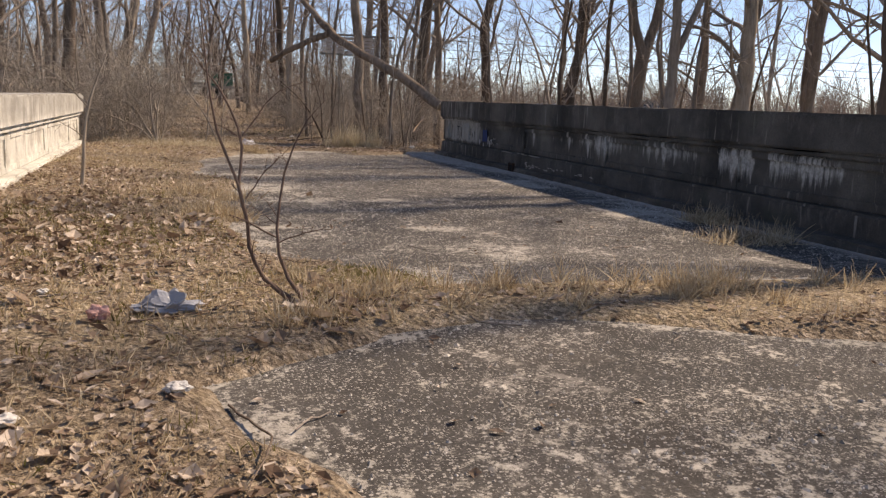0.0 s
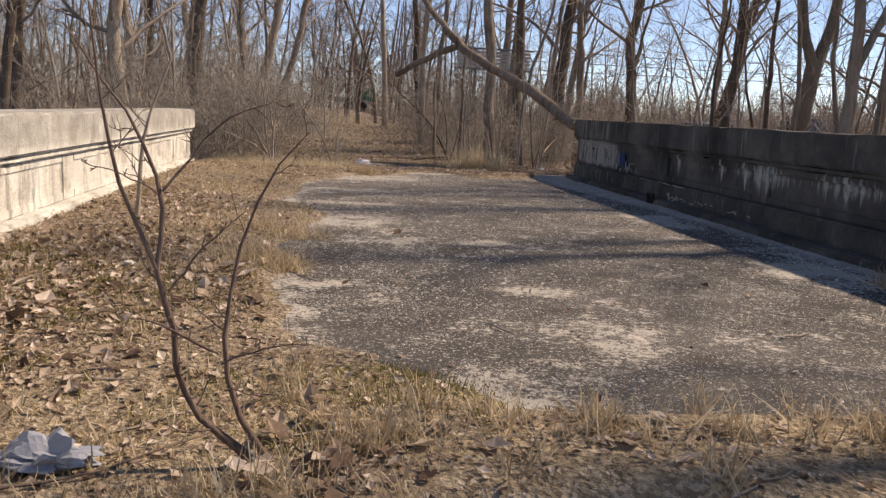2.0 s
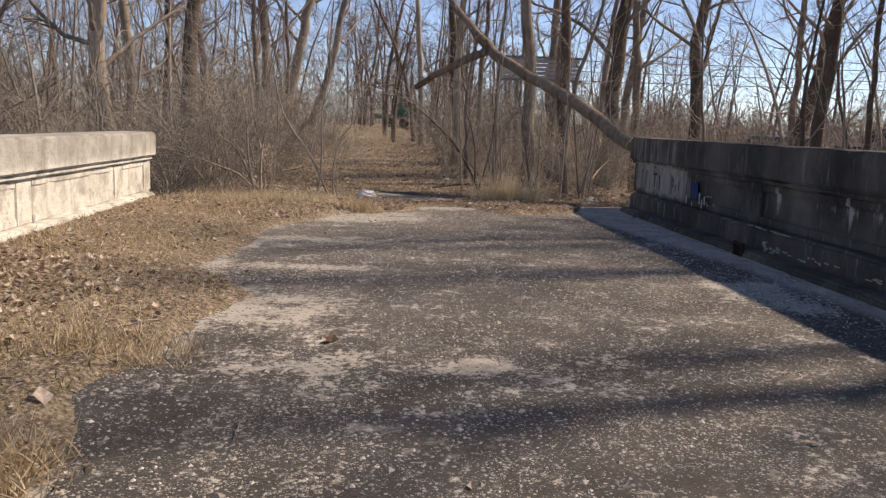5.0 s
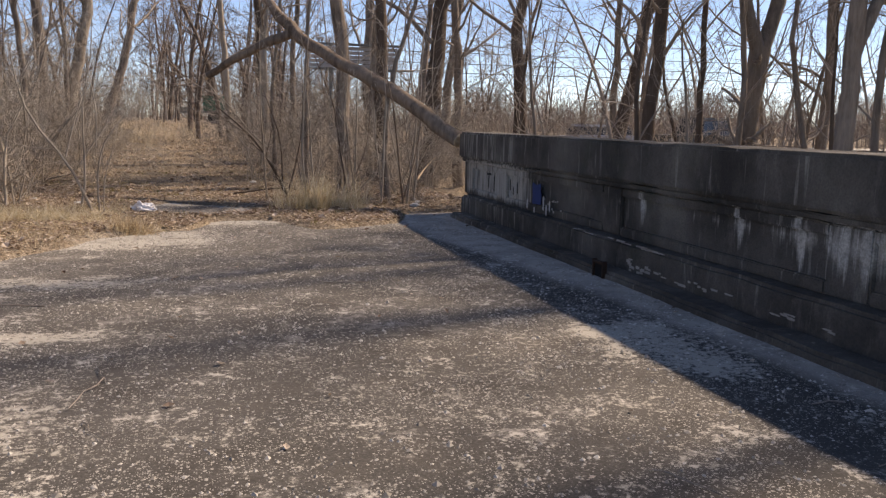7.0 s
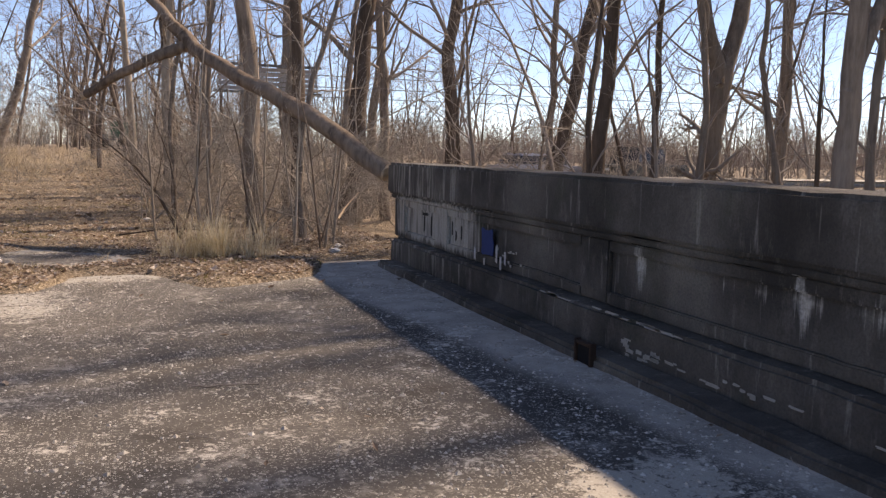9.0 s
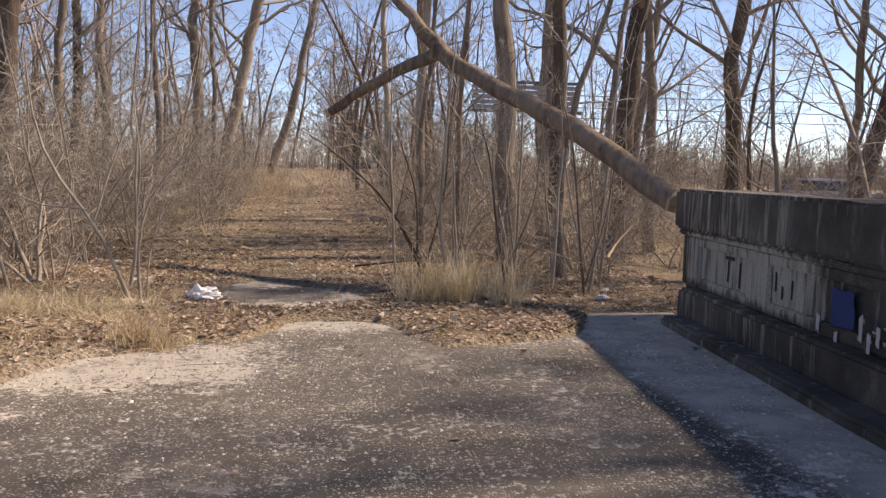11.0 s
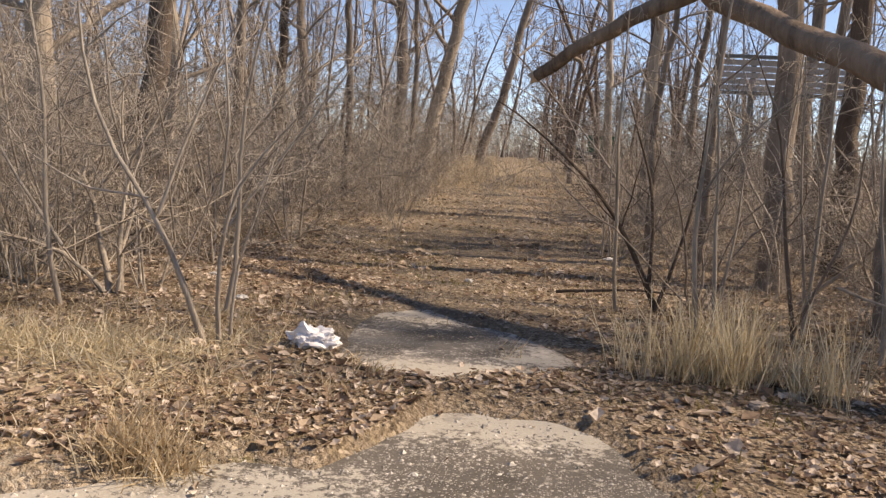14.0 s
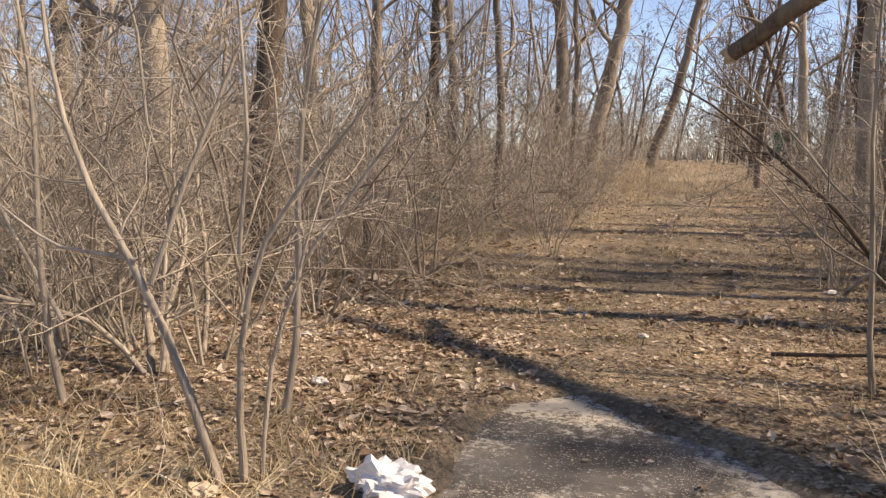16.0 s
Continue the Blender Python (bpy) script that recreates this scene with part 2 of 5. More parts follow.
GREEN = mat_island("winter_green_grass", ((0.0, (0.12, 0.12, 0.035)), (0.5, (0.23, 0.2, 0.07)), (1.0, (0.42, 0.34, 0.15))), translucent=0.4)
CHIPS = mat_island("pale_stone_chips", ((0.0, (0.2, 0.185, 0.16)), (0.5, (0.42, 0.39, 0.34)), (1.0, (0.7, 0.66, 0.59))))
BAG_WHITE = mat_plain("white_plastic_film", (0.84, 0.83, 0.83), 0.4, 0.5, 0, 0.06)
BAG_GREY = mat_plain("grey_blue_plastic_film", (0.34, 0.36, 0.4), 0.35, 0.5, 0, 0.2)
# Bleached, and painted lighter still to offset the shade among the blades.
STRAW_PALE = mat_island("bleached_straw", ((0.0, (0.5, 0.4, 0.25)), (0.4, (0.7, 0.6, 0.41)), (1.0, (0.9, 0.83, 0.66))), translucent=0.45)

# ---- mesh helpers ----
rng = np.random.default_rng(7)


def mesh_np(name, verts, quads=None, tris=None, mat=None, smooth=False):
    me = bpy.data.meshes.new(name)
    quads = np.zeros((0, 4), int) if quads is None else np.asarray(quads, int)
    tris = np.zeros((0, 3), int) if tris is None else np.asarray(tris, int)
    verts = np.asarray(verts, float)
    loops = np.concatenate([quads.ravel(), tris.ravel()]).astype(np.int32)
    sizes = np.concatenate([np.full(len(quads), 4), np.full(len(tris), 3)])
    me.vertices.add(len(verts))
    me.vertices.foreach_set("co", verts.ravel())
    me.loops.add(len(loops))
    me.loops.foreach_set("vertex_index", loops)
    me.polygons.add(len(sizes))
    me.polygons.foreach_set("loop_start", np.concatenate([[0], np.cumsum(sizes)[:-1]]).astype(np.int32))
    me.polygons.foreach_set("use_smooth", np.full(len(sizes), smooth))
    me.update(calc_edges=True)
    if mat:
        me.materials.append(mat)
    return me


def part(name, me, parent=None, label=""):
    """Links a mesh as one object, as a part of parent where there is one. A bmesh is turned into a mesh."""
    ob = new(name, me)
    if parent:
        ob.parent = parent
    if label:
        ob["label"] = label
    return ob


def bm_part(name, bm, mat, parent=None, label="", smooth=False):
    me = bpy.data.meshes.new(name)
    bm.to_mesh(me)
    bm.free()
    me.materials.append(mat)
    if smooth:
        for p in me.polygons:
            p.use_smooth = True
    return part(name, me, parent, label)


def box(bm, x0, x1, y0, y1, z0, z1, bevel=0.0, rough=0.0, cut=0):
    """A box in bm; its edges bevelled, its faces cut finely and made uneven where asked."""
    out = bmesh.ops.create_cube(bm, size=1)["verts"]
    for v in out:
        v.co = Vector((x0 + (v.co.x + 0.5) * (x1 - x0), y0 + (v.co.y + 0.5) * (y1 - y0), z0 + (v.co.z + 0.5) * (z1 - z0)))
    if bevel:
        edges = list({e for v in out for e in v.link_edges})
        got = bmesh.ops.bevel(bm, geom=edges, offset=bevel, segments=2, affect="EDGES")
        out = got["verts"]
    return out


def tubes(P, R, n):
    """Tubes along P (N, S+1, 3) with radii R (N, S+1) and n sides: verts and quads."""
    N, S1 = R.shape
    T = np.gradient(P, axis=1)
    T /= np.linalg.norm(T, axis=2, keepdims=True) + 1e-9
    ref = np.where(np.abs(T[:, :1, 2:3]) > 0.8, np.array([1.0, 0.13, 0.0]), np.array([0.0, 0.1, 1.0]))
    A = np.cross(T, np.broadcast_to(ref, T.shape))
    A /= np.linalg.norm(A, axis=2, keepdims=True) + 1e-9
    B = np.cross(T, A)
    th = np.arange(n) * 2 * np.pi / n
    ring = P[:, :, None] + R[:, :, None, None] * (A[:, :, None] * np.cos(th)[:, None] + B[:, :, None] * np.sin(th)[:, None])
    verts = ring.reshape(-1, 3)
    i = np.arange(N)[:, None, None] * S1 * n
    s = np.arange(S1 - 1)[None, :, None] * n
    k = np.arange(n)[None, None]
    k2 = (k + 1) % n
    quads = np.stack([i + s + k, i + s + k2, i + s + n + k2, i + s + n + k], -1).reshape(-1, 4)
    return verts, quads


def merge(pieces):
    vs, qs, off = [], [], 0
    for v, q in pieces:
        vs.append(v)
        qs.append(q + off)
        off += len(v)
    return np.concatenate(vs), np.concatenate(qs)


def smooth_path(points, radii, segs, wobble, g):
    """A limb through a few given points, rounded and made crooked."""
    pts, rad = np.asarray(points, float), np.asarray(radii, float)
    d = np.concatenate([[0], np.cumsum(np.linalg.norm(np.diff(pts, axis=0), axis=1))])
    u = np.linspace(0, d[-1], segs + 1)
    P = np.stack([np.interp(u, d, pts[:, k]) for k in range(3)], 1)
    for _ in range(2):
        P[1:-1] = (P[:-2] + 2 * P[1:-1] + P[2:]) / 4
    w = g.normal(0, 1, (segs + 1, 3)).cumsum(0)
    w -= np.linspace(0, 1, segs + 1)[:, None] * w[-1] + w[0] * (1 - np.linspace(0, 1, segs + 1))[:, None]
    P += w * wobble
    return P, np.interp(u, d, rad)


def slivers(C, R, g):
    """The finest twigs: a narrow tapering strip along each line of points."""
    M, S1, _ = C.shape
    T = C[:, -1] - C[:, 0]
    side = np.cross(T, g.normal(0, 1, (M, 3)))
    side /= np.linalg.norm(side, axis=1, keepdims=True) + 1e-9
    w = side[:, None, :] * R[:, :, None]
    v = np.stack([C - w, C + w], 2).reshape(-1, 3)
    i = (np.arange(M)[:, None] * S1 + np.arange(S1 - 1)[None]).ravel() * 2
    return v, np.stack([i, i + 1, i + 3, i + 2], -1)


def grow(P, R, per, tmin, angle, length, segs, crook, up, rr, g, tmax=1.0):
    """Child limbs from parents P (N, S+1, 3): per of them on each."""
    N, S1 = R.shape
    M = N * per
    par = np.repeat(np.arange(N), per)
    t = tmin + (tmax - tmin) * (np.tile(np.arange(per), N) + g.random(M)) / per
    f = np.clip(t, 0, 0.999) * (S1 - 1)
    i = f.astype(int)
    w = (f - i)[:, None]
    start = P[par, i] * (1 - w) + P[par, i + 1] * w
    r0 = R[par, i] * (1 - w[:, 0]) + R[par, i + 1] * w[:, 0]
    T = P[par, i + 1] - P[par, i]
    T /= np.linalg.norm(T, axis=1, keepdims=True) + 1e-9
    side = np.cross(T, g.normal(0, 1, (M, 3)))
    side /= np.linalg.norm(side, axis=1, keepdims=True) + 1e-9
    a = np.radians(angle) * g.uniform(0.7, 1.3, M)[:, None]
    D = T * np.cos(a) + side * np.sin(a)
    plen = np.linalg.norm(np.diff(P, axis=1), axis=2).sum(1)[par]
    L = (length * plen * g.uniform(0.5, 1.2, M) * (1.15 - 0.65 * t))[:, None]
    C = np.zeros((M, segs + 1, 3))
    C[:, 0] = start
    for s in range(segs):
        D = D + g.normal(0, crook, (M, 3)) + np.array([0, 0, up])
        D /= np.linalg.norm(D, axis=1, keepdims=True)
        C[:, s + 1] = C[:, s] + D * L / segs
    r = np.clip(r0 * rr, 0.0025, None)[:, None] * np.linspace(1, 0.3, segs + 1)[None]
    return C, r


def trunk_ring_noise(v, g, amount):
    return v + g.normal(0, amount * 1.3, v.shape)


def tree(base, limbs, seed, bark, label, per=(9, 5, 5), start=0.3, spread=0.42, name="tree", category="tree", twig=None, sides=10, wobble=0.12, flare=1.3, tmax=1.0):
    """A bare tree: limbs is a list of limbs, each a list of (dx, dy, z, radius) from the base; branches and twigs grow from them."""
    g = np.random.default_rng(seed)
    root = new(name)
    root.location = base
    tagged(root, label, category)
    trunk_bits, kids = [], []
    for k, limb in enumerate(limbs):
        a = np.array(limb, float)
        n = int(max(8, min(30, 2.6 * np.linalg.norm(np.diff(a[:, :3], axis=0), axis=1).sum())))
        P, R = smooth_path(a[:, :3], a[:, 3], n, wobble * (a[0, 3] + 0.05), g)
        if k == 0:
            R = R * (1 + (flare - 1) * np.exp(-np.linspace(0, n, n + 1) * 1.3))
        v, q = tubes(P[None], R[None], sides)
        trunk_bits.append((trunk_ring_noise(v, g, 0.035 * a[:, 3].mean()), q))
        kids.append((P[None], R[None]))
    if name == "sapling":
        for v, q in trunk_bits:
            part("stem", mesh_np("stem", v, q, mat=bark, smooth=True), root)
    else:
        v, q = merge(trunk_bits)
        part("trunk", mesh_np("trunk", v, q, mat=bark, smooth=True), root)
    twigs = []
    for P, R in kids:
        c1, r1 = grow(P, R, per[0], start, 52, spread, 9, 0.16, 0.05, 0.38, g, tmax)
        c2, r2 = grow(c1, r1, per[1], 0.15, 45, 0.45, 6, 0.18, 0.03, 0.55, g)
        twigs += [tubes(c1, r1, 5), tubes(c2, r2, 4)]
        if per[2]:
            c3, r3 = grow(c2, r2, per[2] * 2, 0.12, 44, 0.55, 3, 0.2, 0.02, 0.6, g)
            twigs.append(slivers(c3, r3, g))
    v, q = merge(twigs)
    part("crown", mesh_np("crown", v, q, mat=twig or TWIG, smooth=True), root, "fine bare winter branches")
    return root


def straight(h, r, lean=(0.0, 0.0), bend=0.25, seed=0):
    """One trunk of height h and radius r that leans and bends a little."""
    g = np.random.default_rng(seed + 900)
    b = g.normal(0, bend, (4, 2))
    out = []
    for k, t in enumerate((0.0, 0.25, 0.55, 1.0)):
        out.append((lean[0] * t + b[k][0] * t, lean[1] * t + b[k][1] * t, h * t, r * (1 - 0.75 * t)))
    return out


# ---- ground and road ----
BRIDGE_END, WALL_R, WALL_L = 21.0, 6.82, -2.06
EDGE_Y = (-8, 2.5, 3.3, 3.75, 4.3, 5.7, 6.4, 7.0, 8.5, 11.3, 12.7, 13.9, 15.5, 17.5, 19.0, 19.8)
EDGE_X = (0.6, 0.5, 0.25, 0.1, 1.0, 1.7, 1.1, 0.7, 0.5, 0.65, 1.0, 0.25, 0.4, 0.65, 1.3, 2.1)


def vnoise(X, Y, scale, seed, octaves=3):
    """Value noise on arrays."""
    out, amp, tot = np.zeros_like(X), 1.0, 0.0
    for o in range(octaves):
        g = np.random.default_rng(seed * 31 + o)
        tab = g.uniform(-1, 1, (64, 64))
        x, y = X * scale * 2 ** o + 1000.3, Y * scale * 2 ** o + 1000.7
        i, j = np.floor(x).astype(int), np.floor(y).astype(int)
        u, v = x - i, y - j
        u, v = u * u * (3 - 2 * u), v * v * (3 - 2 * v)
        a, b = tab[i % 64, j % 64], tab[(i + 1) % 64, j % 64]
        c, d = tab[i % 64, (j + 1) % 64], tab[(i + 1) % 64, (j + 1) % 64]
        out += amp * ((a * (1 - u) + b * u) * (1 - v) + (c * (1 - u) + d * u) * v)
        tot += amp
        amp *= 0.5
    return out / tot


def step(a, b, x):
    t = np.clip((x - a) / (b - a), 0, 1)
    return t * t * (3 - 2 * t)


def litter(X, Y):
    """Metres inside the soil and litter that lie over the slab; below zero the slab is bare."""
    wob = 0.28 * vnoise(X, Y, 0.9, 1) + 0.12 * vnoise(X, Y, 3.5, 2)
    left = np.where(Y > 21.3, -9.0, np.interp(Y, EDGE_Y, EDGE_X) - X)
    near = np.interp(X, (0.2, 0.8, 1.8, 2.4, 3.0, 3.4, 4.2, 6.6), (3.95, 4.35, 4.72, 4.62, 4.3, 4.0, 3.75, 3.6))
    band = np.minimum(Y - near, 5.5 - 0.1 * np.clip(X - 3.6, 0, 4) - Y)
    band = np.where(X > 0.5, band, -1)
    end_y = np.interp(X, (0.8, 1.3, 1.75, 2.4, 2.6, 2.75, 3.0, 3.4, 3.7, 3.85, 4.05, 4.4, 5.0, 5.4, 5.8, 6.6), (18.2, 18.9, 19.75, 19.8, 20.35, 20.8, 20.95, 20.85, 20.5, 20.05, 19.75, 19.7, 20.05, 20.3, 21.4, 21.5))
    far = Y - end_y
    # a bare piece of slab beyond the joint: blunt point away from the bridge, broad near side
    side_l = np.interp(Y, (21.45, 21.75, 22.5, 23.3, 23.6), (2.35, 1.95, 1.86, 1.86, 2.1))
    side_r = np.interp(Y, (21.45, 21.7, 22.05, 22.4, 22.95, 23.1, 23.6), (2.6, 3.1, 3.42, 3.34, 2.95, 2.5, 2.1))
    patch = np.minimum(np.minimum(X - side_l, side_r - X), np.minimum(Y - 21.48, 23.58 - Y)) + 0.09
    wob = np.where(Y > 21.2, wob * 0.4 + 0.07 * vnoise(X, Y, 6.0, 26), wob)
    far = np.where(Y > 21.2, np.minimum(far, -patch), far)
    calm = np.where((X > 0.5) & (Y < 6.2), 0.4, 0.8)
    return np.maximum(np.maximum(left, band), far) + wob * calm


def ground_z(X, Y):
    X, Y = np.asarray(X, float), np.asarray(Y, float)
    s = litter(X, Y)
    cover = np.clip(s * 0.34, -0.05, 0.045) + 0.012 * vnoise(X, Y, 2.5, 3) * (s > 0)
    cover += 0.05 * step(0.4, -1.9, X) * step(21.5, 19, Y)
    # path beyond the bridge, with banks that fall away on both sides
    rise = 0.033 * np.clip(Y - 33, 0, 38) * step(15, 8, X) - 0.10 * step(22, 27, Y) + 0.03 * vnoise(X, Y, 0.5, 4)
    axis = 2.3 - 0.095 * np.clip(Y - 24, 0, 60)
    half_l, half_r = np.interp(Y, (20, 26, 40), (3.6, 3.2, 3.5)), np.interp(Y, (20, 26, 40), (5.4, 5.2, 4.5))
    bank_up = step(33.5, 37.0, Y + 0.12 * (X - 15)) * step(10, 14, X)
    fall = step(0, 6, axis - half_l - X) * 1.5 + step(0, 7, X - axis - half_r) * 1.3 * (1 - bank_up)
    out = np.where(Y > 20.5, cover + rise * step(20.5, 23, Y) - fall, cover)
    beside = (X < WALL_L - 0.5) | (X > WALL_R + 0.6)
    bank = -0.25 - 1.5 * step(0, 3.0, np.maximum(WALL_L - 0.5 - X, X - WALL_R - 0.6))
    out = np.where(beside & (Y < 20.5), bank, out)
    blend = step(20.5, 22.5, Y)
    out = np.where(beside & (Y >= 20.5) & (Y < 22.5), bank * (1 - blend) + out * blend, out)
    return out


def spaced(lo, a, b, hi, fine, growth=1.18):
    mid = list(np.arange(a, b, fine))
    up, d = [b], fine
    while up[-1] < hi:
        d *= growth
        up.append(up[-1] + d)
    dn, d = [a], fine
    while dn[-1] > lo:
        d *= growth
        dn.append(dn[-1] - d)
    return np.array(dn[:0:-1] + mid + up)


def grid_mesh(name, xs, ys, zf, mat, attrs=()):
    X, Y = np.meshgrid(xs, ys)
    Z = zf(X, Y)
    v = np.stack([X, Y, Z], -1).reshape(-1, 3)
    nx, ny = len(xs), len(ys)
    i = (np.arange(ny - 1)[:, None] * nx + np.arange(nx - 1)[None]).ravel()
    q = np.stack([i, i + 1, i + nx + 1, i + nx], -1)
    me = mesh_np(name, v, q, mat=mat, smooth=True)
    for key, fn in attrs:
        a = me.attributes.new(key, "FLOAT", "POINT")
        a.data.foreach_set("value", np.asarray(fn(X, Y), float).ravel())
    return me


def spot(X, Y, x, y, rx, ry):
    return np.clip(1.3 - np.hypot((X - x) / rx, (Y - y) / ry), 0, 1)


def straw_mask(X, Y):
    m = spot(X, Y, 3.5, 5.0, 4.5, 1.0) + spot(X, Y, 0.2, 20.8, 2.2, 1.4) + spot(X, Y, -1.0, 48, 2.0, 14) + spot(X, Y, -0.6, 12, 1.3, 9) * 0.5 + (X < -5) * (Y > 24) * 0.9
    return np.clip(m, 0, 1)


def dust_mask(X, Y):
    s = litter(X, Y)
    rim = np.exp(-(np.clip(s, 0, 5) / 0.10) ** 2)
    return np.clip(rim * 0.5 * (0.4 + 0.6 * step(-0.3, 0.4, vnoise(X, Y, 1.5, 33))) + spot(X, Y, 1.6, 18.9, 1.2, 0.9) * 0.8, 0, 1) * (Y < 24)


def moss_mask(X, Y):
    return np.clip(spot(X, Y, 1.3, 5.9, 0.7, 0.4) + spot(X, Y, -1.4, 8.4, 0.6, 1.4) + spot(X, Y, -0.5, 7.0, 1.0, 2.0) * 0.6 + 0.6 * step(-0.1, 0.4, vnoise(X, Y, 0.8, 55)) * (Y < 20), 0, 1)


def worn_mask(X, Y):
    """The trodden strip where old asphalt shows through."""
    off = np.abs(X - 1.7 + 0.07 * (Y - 24))
    return step(1.3, 0.3, off) * step(20.3, 21.0, Y) * step(56, 44, Y)


def pale_mask(X, Y):
    m = (spot(X, Y, 2.75, 6.95, 0.45, 0.5) * 1.2 + spot(X, Y, 2.2, 6.3, 0.5, 0.16) + spot(X, Y, 1.95, 5.9, 0.45, 0.3) + spot(X, Y, 2.5, 8.3, 0.4, 0.2) * 0.8) * (0.35 + 0.75 * step(-0.35, 0.25, vnoise(X, Y, 2.2, 37))) + spot(X, Y, 2.66, 10.7, 0.2, 0.24) * 1.3 + spot(X, Y, 0.95, 8.4, 0.35, 0.2) * 0.9 + spot(X, Y, 1.7, 10.7, 0.8, 0.5) * 0.5 + spot(X, Y, 3.4, 10.8, 0.4, 0.3) * 0.4 + spot(X, Y, 1.2, 14.2, 1.0, 0.25) * 0.8 + spot(X, Y, 1.3, 16.2, 0.9, 0.3) * 0.8 + spot(X, Y, 2.2, 2.4, 1.5, 0.8) * 0.25 + spot(X, Y, 1.3, 12.2, 0.6, 0.9) * 0.7
    m += spot(X, Y, 1.6, 19.0, 1.3, 0.9) * 1.2 + spot(X, Y, 3.0, 20.6, 1.2, 0.35) + spot(X, Y, 2.05, 23.3, 0.4, 0.3) + spot(X, Y, 2.75, 21.65, 0.7, 0.2) + spot(X, Y, 3.2, 22.2, 0.3, 0.5) * 0.8
    m += spot(X, Y, 5.55, 13.6, 0.5, 0.25) * 1.2 + spot(X, Y, 5.7, 12.9, 0.4, 0.7) * 0.8 + spot(X, Y, 5.3, 13.1, 0.25, 0.3) * 0.4 + spot(X, Y, 6.0, 10.0, 0.3, 1.6) * 0.6 + spot(X, Y, 5.5, 9.3, 0.5, 0.7)
    m += np.exp(-((litter(X, Y) + 0.08) / 0.12) ** 2) * 0.65 * step(-0.4, 0.3, vnoise(X, Y, 1.3, 34))
    return np.clip(m, 0, 1)


ground = part("ground", grid_mesh("ground", spaced(-420, -3.2, 8.0, 420, 0.08), spaced(-120, 1.0, 27.0, 700, 0.085), ground_z, SOIL, (("straw", straw_mask), ("dust", dust_mask), ("moss", moss_mask), ("worn", worn_mask))))
tagged(ground, "brown earth with leaf litter and dry winter grass", "ground", kind="structure")


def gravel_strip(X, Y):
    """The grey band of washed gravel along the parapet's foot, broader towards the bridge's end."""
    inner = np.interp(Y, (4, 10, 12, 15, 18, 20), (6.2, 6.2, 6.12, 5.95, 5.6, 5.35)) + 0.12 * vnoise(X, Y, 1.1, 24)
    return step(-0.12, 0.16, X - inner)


def road_z(X, Y):
    return 0.008 * vnoise(X, Y, 0.7, 21) + 0.004 * vnoise(X, Y, 6, 22) - 0.012


# Dust tone ends along the parapet's shadow edge, so shade is also in the colour.
road = part("road", grid_mesh("road", np.arange(-1.95, WALL_R, 0.1), np.arange(-9.0, 24.2, 0.1), road_z, ASPHALT, (("pale", pale_mask), ("gutter", lambda X, Y: np.maximum(gravel_strip(X, Y), 0.5 * step(21.0, 21.3, Y) * step(-0.3, 0.4, vnoise(X, Y, 1.9, 25)))), ("dust_and_light", lambda X, Y: np.maximum(step(9.5, 16.5, Y) * (0.5 - 0.4 * step(21.0, 21.6, Y)) * step(5.6, 5.1, X), 0.8 * gravel_strip(X, Y))))))
tagged(road, "cracked dark asphalt bridge deck scattered with pale grit", "road", kind="structure")

